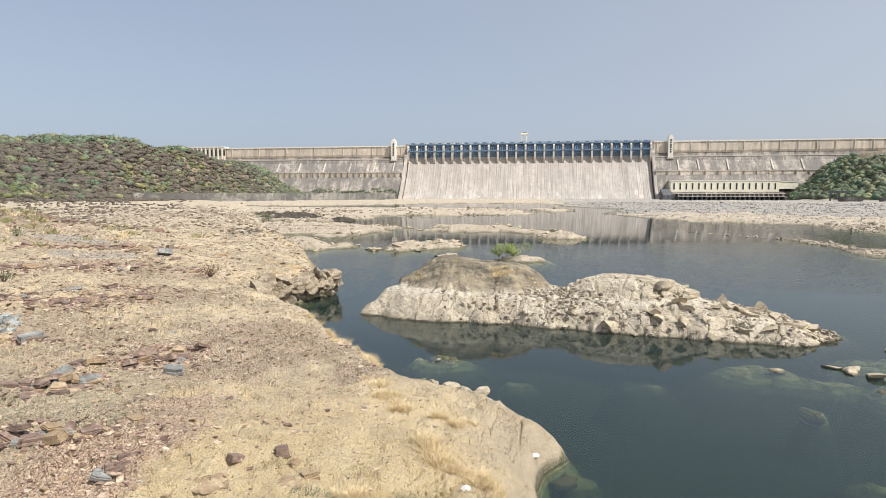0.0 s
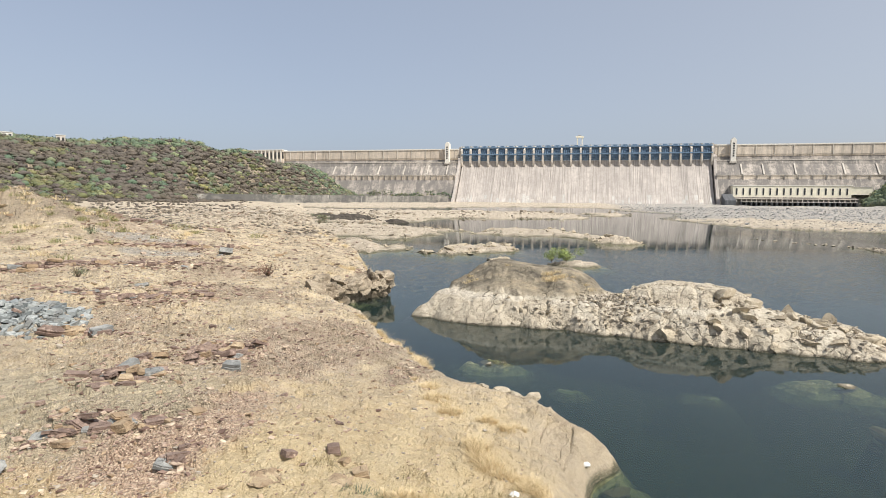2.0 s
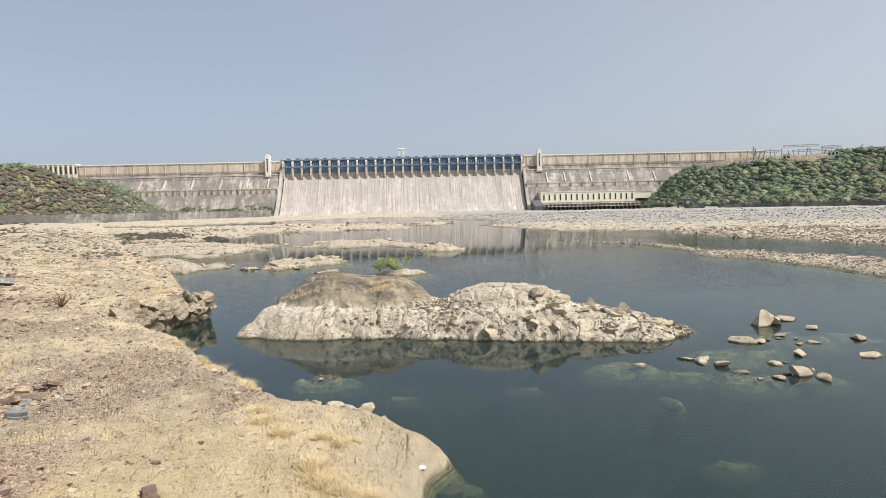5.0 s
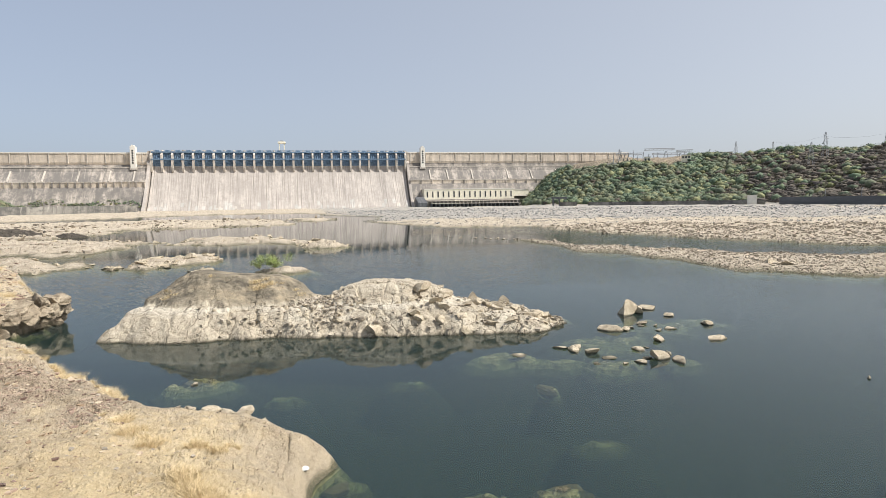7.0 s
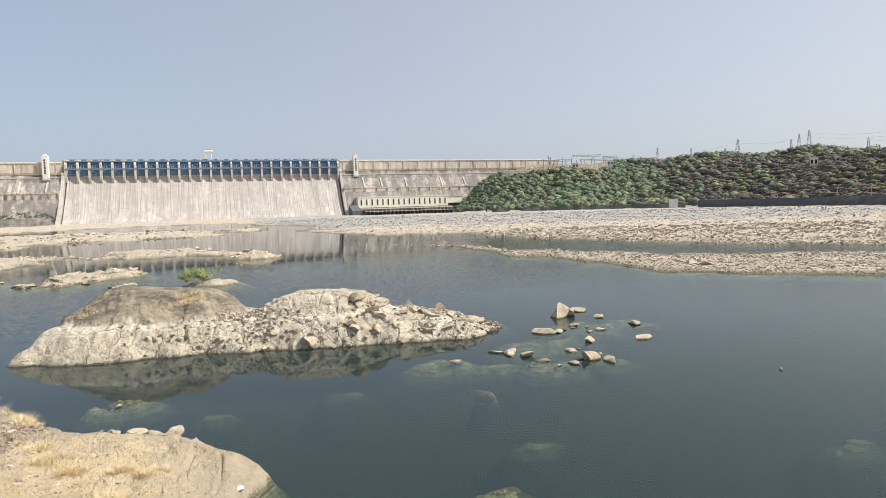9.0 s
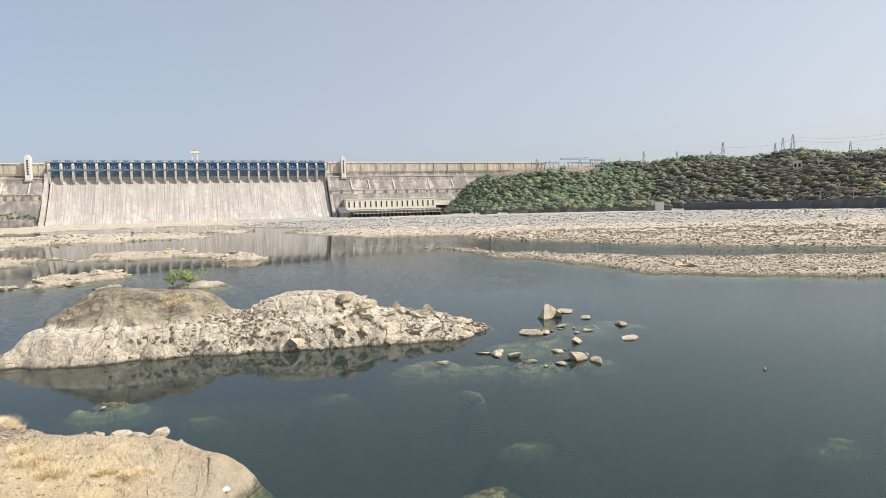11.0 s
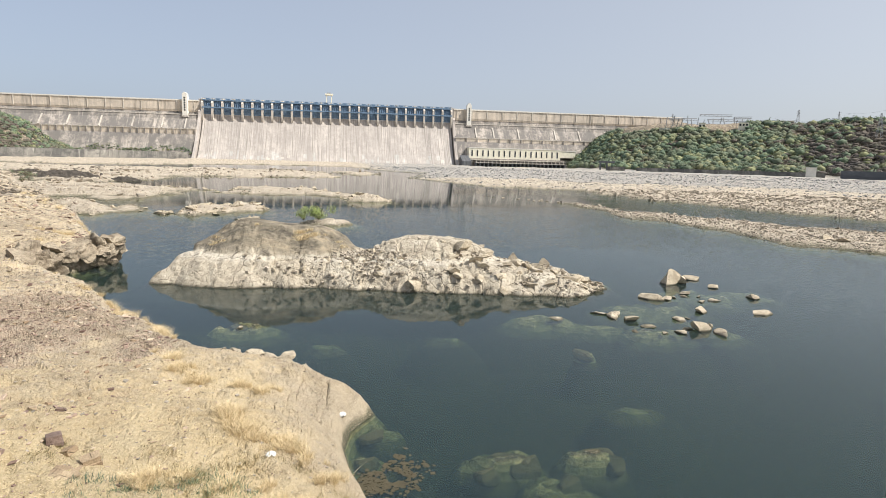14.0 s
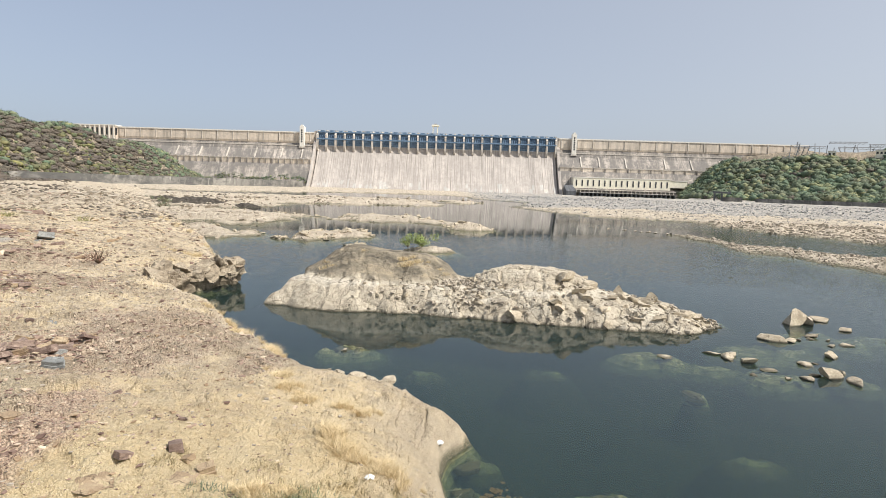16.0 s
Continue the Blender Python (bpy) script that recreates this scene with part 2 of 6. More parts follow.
def m_chips(name, *cols):
    n = Nodes(name, 0.95)
    k = len(cols)
    col = n.ramp(n.island(), *[(i / (k - 1), c) for i, c in enumerate(cols)])
    col = n.mix(n.ramp(n.noise(9, 3), (0.35, 0.5), (0.6, 0.0)), col, tuple(v * 0.5 for v in cols[0]))
    return n.done(col)


def m_plain(name, col, rough=0.8, metal=0.0, vary=0.2, scale=1.0):
    n = Nodes(name, rough)
    d = tuple(v * (1 - vary) for v in col)
    l = tuple(min(1.0, v * (1 + vary * 0.6)) for v in col)
    c = n.ramp(n.noise(scale, 5), (0.3, d), (0.7, l))
    n.b.inputs["Metallic"].default_value = metal
    return n.done(c)


def m_dam(name, base, stain, amount, streak=0.22, lime_part=1.0):
    """Weathered concrete or masonry with streaks that run down the face."""
    n = Nodes(name, 0.92)
    s1 = n.noise(1.0, 6, 0.65, n.scaled((streak, 0.0, 0.012)))
    s2 = n.noise(1.0, 5, 0.6, n.scaled((0.05, 0.0, 0.004)))
    blot = n.noise(0.05, 7, 0.72, n.scaled((1.0, 0.3, 0.6)))
    fine = n.noise(0.9, 4)
    light = tuple(min(1, v * 1.18) for v in base)
    col = n.ramp(s1, (0.37, tuple(v * 0.5 for v in base)), (0.475, base), (0.62, light))
    col = n.mix(n.math("MULTIPLY", n.ramp(s2, (0.42, 0.0), (0.62, 1.0)), amount * 0.6), col, stain)
    col = n.mix(n.math("MULTIPLY", n.ramp(blot, (0.42, 0.0), (0.56, 1.0)), amount), col, stain)
    mott = n.noise(0.16, 7, 0.75, n.scaled((0.6, 0.3, 0.9)))
    col = n.mix(n.math("MULTIPLY", n.ramp(mott, (0.42, 1.0), (0.50, 0.0)), amount * 0.8), col, stain)
    lime = n.noise(1.0, 6, 0.7, n.scaled((streak * 1.3, 0.0, 0.03)))
    col = n.mix(n.math("MULTIPLY", n.ramp(lime, (0.57, 0.0), (0.66, 0.8)), min(1.0, amount * 1.3) * lime_part), col, tuple(min(1, v * 1.45) for v in base))
    col = n.mix(n.ramp(fine, (0.3, 0.22), (0.6, 0.0)), col, tuple(v * 0.5 for v in base))
    n.bump(n.math("ADD", s1, fine), 0.5, 0.6)
    return n.done(col)


def m_water():
    n = Nodes("river_water", 1.0)
    n.b.inputs["Base Color"].default_value = (0.046, 0.078, 0.088, 1)
    n.b.inputs["Specular IOR Level"].default_value = 0.0
    p = n.t.nodes.new("ShaderNodeTexNoise")
    p.inputs["Scale"].default_value, p.inputs["Detail"].default_value, p.inputs["Roughness"].default_value = 1.0, 3.0, 0.55
    n.link(n.scaled((2.2, 5.0, 1)), p.inputs["Vector"])
    xyz = n.t.nodes.new("ShaderNodeSeparateXYZ")
    n.link(n.pos, xyz.inputs[0])
    drift = n.math("MULTIPLY", n.noise(1.0, 4, 0.55, n.scaled((0.015, 0.03, 1))), 0.22)
    ahead = n.math("ADD", n.math("DIVIDE", xyz.outputs["Y"], 300.0), drift)
    breeze = n.ramp(ahead, (0.27, 0.0), (0.33, 1.0), (0.46, 1.0), (0.555, 0.035))
    side = n.ramp(n.math("ADD", n.math("DIVIDE", xyz.outputs["X"], 120.0), drift), (0.27, 0.0), (0.42, 0.8))
    side = n.math("MULTIPLY", side, n.ramp(ahead, (0.46, 1.0), (0.56, 0.05)))
    inlet = n.ramp(n.math("ADD", n.math("DIVIDE", xyz.outputs["X"], 120.0), drift), (0.62, 0.0), (0.76, 0.8))
    calm = n.math("MAXIMUM", n.math("MAXIMUM", breeze, side), inlet)
    slope = n.t.nodes.new("ShaderNodeSeparateXYZ")
    n.link(p.outputs["Color"], slope.inputs[0])
    steep = n.math("ADD", n.math("MULTIPLY", calm, 0.30), 0.006)
    lean = n.t.nodes.new("ShaderNodeCombineXYZ")
    n.link(n.math("MULTIPLY", n.math("SUBTRACT", slope.outputs["X"], 0.5), steep), lean.inputs["X"])
    n.link(n.math("MULTIPLY", n.math("SUBTRACT", slope.outputs["Y"], 0.5), steep), lean.inputs["Y"])
    lean.inputs["Z"].default_value = 1.0
    bump = n.t.nodes.new("ShaderNodeVectorMath")
    bump.operation = "NORMALIZE"
    n.link(lean.outputs[0], bump.inputs[0])
    tr = n.t.nodes.new("ShaderNodeBsdfTransparent")
    tr.inputs["Color"].default_value = (0.89, 0.93, 0.80, 1)
    body = n.t.nodes.new("ShaderNodeMixShader")
    body.inputs[0].default_value = 0.24
    n.link(tr.outputs[0], body.inputs[1])
    n.link(n.b.outputs[0], body.inputs[2])
    gloss = n.t.nodes.new("ShaderNodeBsdfGlossy")
    gloss.inputs["Roughness"].default_value = 0.035
    n.link(bump.outputs[0], gloss.inputs["Normal"])
    fr = n.t.nodes.new("ShaderNodeFresnel")
    fr.inputs["IOR"].default_value = 1.34
    n.link(bump.outputs[0], fr.inputs["Normal"])
    mx = n.t.nodes.new("ShaderNodeMixShader")
    n.link(fr.outputs[0], mx.inputs[0])
    n.link(body.outputs[0], mx.inputs[1])
    n.link(gloss.outputs[0], mx.inputs[2])
    n.link(mx.outputs[0], n.out.inputs["Surface"])
    return n.mat


def m_murk():
    """Cloudy water below the surface."""
    n = Nodes("cloudy_water", 1.0)
    n.b.inputs["Base Color"].default_value = (0.014, 0.030, 0.034, 1)
    n.b.inputs["Specular IOR Level"].default_value = 0.0
    tr = n.t.nodes.new("ShaderNodeBsdfTransparent")
    tr.inputs["Color"].default_value = (0.82, 0.89, 0.82, 1)
    mx = n.t.nodes.new("ShaderNodeMixShader")
    mx.inputs[0].default_value = 0.24
    n.link(tr.outputs[0], mx.inputs[1])
    n.link(n.b.outputs[0], mx.inputs[2])
    n.link(mx.outputs[0], n.out.inputs["Surface"])
    return n.mat


def m_leaf(name, *cols):
    n = Nodes(name, 0.75)
    k = len(cols)
    col = n.ramp(n.attr("tone"), *[((i + 0.5) / k, c) for i, c in enumerate(cols)])
    col = n.mix(n.ramp(n.noise(0.02, 4), (0.4, 0.0), (0.65, 0.5)), col, (0.16, 0.13, 0.09))
    col = n.mix(n.ramp(n.noise(0.6, 3), (0.35, 0.35), (0.6, 0.0)), col, tuple(v * 0.55 for v in cols[0]))
    return n.done(col)


def m_straw(name, a, b):
    n = Nodes(name, 0.8)
    col = n.ramp(n.island(), (0.0, a), (1.0, b))
    return n.done(col)


MAT = {
    "ground": m_ground(),
    "island": m_island(),
    "chips": m_chips("shale_chips", (0.14, 0.09, 0.07), (0.27, 0.185, 0.145), (0.38, 0.275, 0.21), (0.50, 0.385, 0.29), (0.64, 0.51, 0.38)),
    "tan_chips": m_chips("tan_stones", (0.30, 0.21, 0.13), (0.42, 0.31, 0.20), (0.52, 0.42, 0.29), (0.62, 0.50, 0.35), (0.70, 0.60, 0.45)),
    "pebbles": m_chips("pale_pebbles", (0.28, 0.24, 0.185), (0.37, 0.32, 0.25), (0.43, 0.375, 0.295), (0.50, 0.44, 0.355), (0.33, 0.29, 0.23)),
    "greys_dark": m_chips("blue_grey_rubble", (0.17, 0.185, 0.185), (0.26, 0.28, 0.275), (0.34, 0.36, 0.35), (0.44, 0.455, 0.43)),
    "greys": m_chips("grey_cobbles", (0.20, 0.20, 0.20), (0.28, 0.28, 0.275), (0.35, 0.345, 0.335), (0.30, 0.30, 0.29), (0.40, 0.39, 0.37)),
    "boulder": m_rock("boulder_granite", (0.29, 0.24, 0.17), (0.49, 0.42, 0.31), (0.63, 0.55, 0.42), 1.6, 0.35),
    "shelf": m_rock("shelf_granite", (0.15, 0.115, 0.08), (0.40, 0.335, 0.245), (0.56, 0.48, 0.36), 1.2, 0.5),
    "slab": m_rock("purple_shale", (0.13, 0.09, 0.072), (0.29, 0.21, 0.17), (0.54, 0.42, 0.34), 2.0, 0.5),
    "slab_tan": m_rock("tan_sandstone", (0.26, 0.19, 0.12), (0.42, 0.31, 0.20), (0.56, 0.45, 0.30), 2.0, 0.4),
    "slab_grey": m_rock("blue_grey_stone", (0.16, 0.165, 0.16), (0.29, 0.295, 0.28), (0.46, 0.455, 0.42), 2.0, 0.4),
    "dark_rock": m_rock("dark_basalt", (0.045, 0.040, 0.034), (0.085, 0.074, 0.062), (0.15, 0.13, 0.105), 0.8),
    "concrete": m_dam("spillway_concrete", (0.50, 0.455, 0.41), (0.31, 0.28, 0.255), 0.45, 0.5, 0.8),
    "masonry": m_dam("stained_masonry", (0.46, 0.41, 0.355), (0.185, 0.173, 0.16), 1.0, 0.12, 0.6),
    "beige": m_dam("beige_plaster", (0.64, 0.555, 0.455), (0.44, 0.39, 0.33), 0.4, 0.12),
    "pier": m_dam("pier_concrete", (0.60, 0.55, 0.48), (0.38, 0.35, 0.31), 0.35, 0.3),
    "lime": m_dam("lime_whitened_concrete", (0.56, 0.54, 0.50), (0.34, 0.325, 0.30), 0.5, 0.5),
    "white": m_plain("whitewash", (0.72, 0.69, 0.62), 0.85, 0, 0.1, 0.3),
    "cream": m_plain("cream_paint", (0.80, 0.755, 0.61), 0.8, 0, 0.12, 0.2),
    # Paint blue, lightened for the haze that lies over the gates.
    "blue_steel": m_plain("haze_lightened_blue_steel", (0.15, 0.23, 0.33), 0.55, 0.0, 0.3, 0.3),
    "dark": m_plain("dark_paint_and_shade", (0.035, 0.038, 0.04), 0.7, 0, 0.2, 0.4),
    "steel": m_plain("galvanised_steel", (0.30, 0.31, 0.32), 0.6, 0.3, 0.2, 0.5),
    "wall": m_dam("river_wall_concrete", (0.27, 0.255, 0.225), (0.08, 0.08, 0.078), 0.8, 0.35),
    "slate_wall": m_dam("slate_pitching", (0.155, 0.16, 0.165), (0.09, 0.093, 0.1), 0.6, 0.3),
    "water": m_water(),
    "murk": m_murk(),
    "sunk": m_rock("algae_covered_rock", (0.12, 0.11, 0.04), (0.40, 0.36, 0.15), (0.62, 0.55, 0.27), 2.0),
    "scrub": m_leaf("dry_scrub", (0.115, 0.098, 0.086), (0.13, 0.112, 0.098), (0.112, 0.105, 0.08), (0.142, 0.12, 0.105), (0.125, 0.112, 0.085), (0.122, 0.104, 0.094), (0.155, 0.13, 0.105)),
    # Leaf greens lightened and greyed to carry the haze of distance.
    "green": m_leaf("haze_lightened_foliage", (0.101, 0.149, 0.097), (0.135, 0.189, 0.115), (0.115, 0.162, 0.108), (0.176, 0.223, 0.128), (0.121, 0.176, 0.115), (0.216, 0.250, 0.135), (0.297, 0.304, 0.155)),
    "olive": m_leaf("thorn_bush_foliage", (0.114, 0.132, 0.066), (0.156, 0.168, 0.074), (0.126, 0.146, 0.072), (0.204, 0.210, 0.090), (0.144, 0.158, 0.078), (0.276, 0.258, 0.108)),
    "weed_tan": m_straw("tan_and_olive_grass", (0.13, 0.115, 0.05), (0.44, 0.345, 0.18)),
    "weed_green": m_straw("green_weeds", (0.16, 0.17, 0.07), (0.34, 0.31, 0.15)),
    "bush": m_leaf("bright_bush", (0.30, 0.40, 0.10), (0.40, 0.50, 0.15), (0.33, 0.42, 0.12)),
    "twig": m_straw("red_twigs", (0.17, 0.085, 0.06), (0.26, 0.15, 0.11)),
    "straw": m_straw("dry_grass", (0.52, 0.405, 0.22), (0.78, 0.65, 0.43)),
    "weed": m_straw("brown_weed", (0.11, 0.075, 0.04), (0.24, 0.17, 0.085)),
    "bark": m_plain("bark", (0.12, 0.09, 0.06), 0.9),
    "plastic": m_plain("white_plastic", (0.75, 0.75, 0.72), 0.5, 0, 0.08),
    "algae": m_rock("floating_algae", (0.10, 0.075, 0.035), (0.20, 0.145, 0.07), (0.30, 0.225, 0.11), 3.0),
}


# ---------------------------------------------------------------- building tools
def hash2(i, j, s):
    """A random number from 0 to 1 for each cell i, j."""
    h = np.asarray(i).astype(np.int32).view(np.uint32) * np.uint32(374761393)
    h += np.asarray(j).astype(np.int32).view(np.uint32) * np.uint32(668265263)
    h += np.uint32((s * 144665) & 0xFFFFFFFF)
    h &= np.uint32(0x7FFFFFFF)
    h ^= h >> np.uint32(13)
    h *= np.uint32(1274126177)
    h &= np.uint32(0x7FFFFFFF)
    return ((h ^ (h >> np.uint32(16))) & np.uint32(0xFFFF)) / 65535.0


def vnoise(x, y, s=0):
    i, j = np.floor(x), np.floor(y)
    u, v = x - i, y - j
    u, v = u * u * (3 - 2 * u), v * v * (3 - 2 * v)
    a, b, c, d = hash2(i, j, s), hash2(i + 1, j, s), hash2(i, j + 1, s), hash2(i + 1, j + 1, s)
    return (a * (1 - u) + b * u) * (1 - v) + (c * (1 - u) + d * u) * v - 0.5


def fbm(x, y, octaves=4, s=0, gain=0.5):
    out, amp, f = 0.0, 1.0, 1.0
    for k in range(octaves):
        out = out + amp * vnoise(x * f + 17.3 * k, y * f - 9.1 * k, s + k)
        amp, f = amp * gain, f * 2.03
    return out


def worley(x, y, s=0):
    """Nearest and second distance to scattered cell points, with a random number and offset of the nearest cell."""
    i, j = np.floor(x), np.floor(y)
    f1, f2 = np.full_like(x, 9.0), np.full_like(x, 9.0)
    rid, ox, oy = np.zeros_like(x), np.zeros_like(x), np.zeros_like(x)
    for di in (-1, 0, 1):
        for dj in (-1, 0, 1):
            cx = i + di + hash2(i + di, j + dj, s)
            cy = j + dj + hash2(i + di, j + dj, s + 7)
            d = np.hypot(x - cx, y - cy)
            near = d < f1
            f2 = np.where(near, f1, np.minimum(f2, d))
            rid = np.where(near, hash2(i + di, j + dj, s + 13), rid)
            ox, oy = np.where(near, x - cx, ox), np.where(near, y - cy, oy)
            f1 = np.where(near, d, f1)
    return f1, f2, rid, ox, oy


def hash3(i, j, k, s):
    return hash2(i + 57.0 * k, j - 31.0 * k, s)


def rock_relief(p, size, s=0):
    """Relief of jointed rock in space: flat-faced lumps parted by cracks."""
    q = p / size
    c = np.floor(q)
    f1, f2, rid = np.full(len(p), 9.0), np.full(len(p), 9.0), np.zeros(len(p))
    for di in (-1, 0, 1):
        for dj in (-1, 0, 1):
            for dk in (-1, 0, 1):
                i, j, k = c[:, 0] + di, c[:, 1] + dj, c[:, 2] + dk
                d = np.sqrt((q[:, 0] - i - hash3(i, j, k, s)) ** 2 + (q[:, 1] - j - hash3(i, j, k, s + 3)) ** 2 + (q[:, 2] - k - hash3(i, j, k, s + 5)) ** 2)
                near = d < f1
                f2 = np.where(near, f1, np.minimum(f2, d))
                rid = np.where(near, hash3(i, j, k, s + 9), rid)
                f1 = np.where(near, d, f1)
    return (rid - 0.5) * 0.9 - 0.6 * np.exp(-((f2 - f1) / 0.10) ** 2)


def blocks(x, y, size, s=0):
    """Height of jointed rock: tilted blocks, with cracks between them."""
    f1, f2, r, ox, oy = worley(x / size, y / size, s)
    tilt = (ox * (r - 0.5) + oy * (np.mod(r * 7.3, 1) - 0.5)) * 1.6
    return (r - 0.5) + tilt - 0.5 * np.exp(-((f2 - f1) / 0.09) ** 2)


def inside(x, y, poly):
    """Signed distance to a closed outline, positive inside."""
    d = np.full_like(x, 1e9)
    odd = np.zeros(x.shape, bool)
    n = len(poly)
    for k in range(n):
        (ax, ay), (bx, by) = poly[k], poly[(k + 1) % n]
        ex, ey = bx - ax, by - ay
        t = np.clip(((x - ax) * ex + (y - ay) * ey) / (ex * ex + ey * ey), 0, 1)
        d = np.minimum(d, (x - ax - t * ex) ** 2 + (y - ay - t * ey) ** 2)
        if ay != by:
            cross = (ay > y) != (by > y)
            odd ^= cross & (x < (bx - ax) * (y - ay) / (by - ay) + ax)
    return np.sqrt(d) * np.where(odd, 1, -1)


def smooth(a, b, x):
    t = np.clip((x - a) / (b - a), 0, 1)
    return t * t * (3 - 2 * t)


def np_mesh(name, verts, faces, material, parent=None, shade=False):
    """A mesh object from arrays; all faces have the same number of corners."""
    me = bpy.data.meshes.new(name)
    verts, faces = np.asarray(verts, np.float32), np.asarray(faces, np.int32)
    k = faces.shape[1]
    me.vertices.add(len(verts))
    me.vertices.foreach_set("co", verts.ravel())
    me.loops.add(faces.size)
    me.loops.foreach_set("vertex_index", faces.ravel())
    me.polygons.add(len(faces))
    me.polygons.foreach_set("loop_start", np.arange(0, faces.size, k, dtype=np.int32))
    me.polygons.foreach_set("use_smooth", np.full(len(faces), shade))
    me.update(calc_edges=True)
    me.materials.append(material)
    ob = new(name, me)
    ob.parent = parent
    return ob


def grid_faces(rows, cols, closed=False):
    a = np.arange(rows * cols).reshape(rows, cols)
    b = np.roll(a, -1, axis=1) if closed else a[:, 1:]
    a = a if closed else a[:, :-1]
    return np.stack([a[:-1], b[:-1], b[1:], a[1:]], -1).reshape(-1, 4)


def part(name, bm, material, parent=None, label=""):
    me = bpy.data.meshes.new(name)
    bm.normal_update()
    bm.to_mesh(me)
    bm.free()
    me.materials.append(material)
    ob = new(name, me)
    ob.parent = parent
    if label:
        tagged(ob, label)
    return ob


def empty(name, m, label, category, group="", kind=""):
    ob = new(name)
    ob.empty_display_size = 0.2
    ob.matrix_basis = m
    return tagged(ob, label, category, group, kind)


def add_box(bm, x0, x1, y0, y1, z0, z1, m=None):
    vs = [bm.verts.new((x, y, z)) for z in (z0, z1) for x, y in ((x0, y0), (x1, y0), (x1, y1), (x0, y1))]
    for f in ((3, 2, 1, 0), (4, 5, 6, 7), (0, 1, 5, 4), (1, 2, 6, 5), (2, 3, 7, 6), (3, 0, 4, 7)):
        bm.faces.new([vs[i] for i in f])
    if m is not None:
        for v in vs:
            v.co = m @ v.co
    return bm


def box_bm(*a):
    return add_box(bmesh.new(), *a)


def add_bar(bm, p, q, r):
    """A square bar from p to q."""
    p, q = Vector(p), Vector(q)
    m = Matrix.Translation(p) @ (q - p).to_track_quat("Z", "Y").to_matrix().to_4x4()
    return add_box(bm, -r, r, -r, r, 0, (q - p).length, m)


def extrude_bm(section, u0, u1, steps=1):
    """A section of (v, w) corners swept along u."""
    bm = bmesh.new()
    rings = [[bm.verts.new((u0 + (u1 - u0) * k / steps, v, w)) for v, w in section] for k in range(steps + 1)]
    n = len(section)
    for a, b in zip(rings, rings[1:]):
        for i in range(n):
            bm.faces.new((a[i], a[(i + 1) % n], b[(i + 1) % n], b[i]))
    bm.faces.new(rings[0][::-1])
    bm.faces.new(rings[-1])
    bmesh.ops.recalc_face_normals(bm, faces=bm.faces)
    return bm


def rock_mesh(name, seed, material, sub=3, planes=9, near=0.4, rough=0.05, squash=(1, 1, 1)):
    """A boulder: a ball cut flat by random planes, with a chipped surface."""
    rng = random.Random(seed)
    bm = bmesh.new()
    bmesh.ops.create_icosphere(bm, subdivisions=sub, radius=1.0)
    cuts = []
    for _ in range(planes):
        d = Vector((rng.gauss(0, 1), rng.gauss(0, 1), rng.gauss(0, 1))).normalized()
        cuts.append((d, rng.uniform(near, near + 0.24)))
    off = Vector((rng.uniform(0, 50), rng.uniform(0, 50), rng.uniform(0, 50)))
    keep = 0.86 / (near + 0.34)
    for v in bm.verts:
        c = v.co.copy()
        for d, k in cuts:
            e = c.dot(d) - k
            if e > 0:
                c -= d * e
        c *= keep * (1 + rough * noise.noise(c * 2.2 + off) + 0.5 * rough * noise.noise(c * 6 + off))
        v.co = Vector((c.x * squash[0], c.y * squash[1], c.z * squash[2]))
    me = bpy.data.meshes.new(name)
    bm.to_mesh(me)
    bm.free()
    me.materials.append(material)
    return me


def slab_mesh(name, seed, material):
    """A broken slab of layered stone: an uneven outline with thickness and chipped edges."""
    rng = random.Random(seed)
    bm = bmesh.new()
    corners = [(-1, -0.6), (rng.uniform(-0.1, 0.3), -0.62), (1, -0.5), (1.05, rng.uniform(0.0, 0.3)), (0.7, 0.6), (-0.9, 0.55)]
    if rng.random() < 0.5:
        corners.pop(1)
    pts = [(x * rng.uniform(0.78, 1.1), y * rng.uniform(0.72, 1.12)) for x, y in corners]
    n = len(pts)
    h = rng.uniform(0.17, 0.32)
    rings = []
    lay = rng.uniform(-0.3, 0.4) * h
    for w, s in ((-h, 1.0), (lay - 0.02, 1.02), (lay, rng.uniform(0.88, 0.98)), (h * 0.92, 0.95), (h, 0.91)):
        dx, dy = rng.uniform(-0.03, 0.03), rng.uniform(-0.03, 0.03)
        rings.append([bm.verts.new((x * s + dx + rng.uniform(-0.02, 0.02), y * s + dy + rng.uniform(-0.02, 0.02), w + rng.uniform(-0.012, 0.012) + 0.1 * x * (seed % 3 - 1))) for x, y in pts])
    for a, b in zip(rings, rings[1:]):
        for i in range(n):
            bm.faces.new((a[i], a[(i + 1) % n], b[(i + 1) % n], b[i]))
    bm.faces.new(rings[0][::-1])
    bm.faces.new(rings[-1])
    me = bpy.data.meshes.new(name)
    bm.to_mesh(me)
    bm.free()
    me.materials.append(material)
    return me


_ico = bmesh.new()
bmesh.ops.create_icosphere(_ico, subdivisions=1, radius=1.0)
ICO_V = np.array([v.co[:] for v in _ico.verts])
CUBE_V = np.array([(x, y, z) for z in (-0.6, 0.6) for x, y in ((-0.7, -0.7), (0.7, -0.7), (0.7, 0.7), (-0.7, 0.7))])
CUBE_F = np.array([(0, 3, 2), (0, 2, 1), (4, 5, 6), (4, 6, 7), (0, 1, 5), (0, 5, 4), (1, 2, 6), (1, 6, 5), (2, 3, 7), (2, 7, 6), (3, 0, 4), (3, 4, 7)])
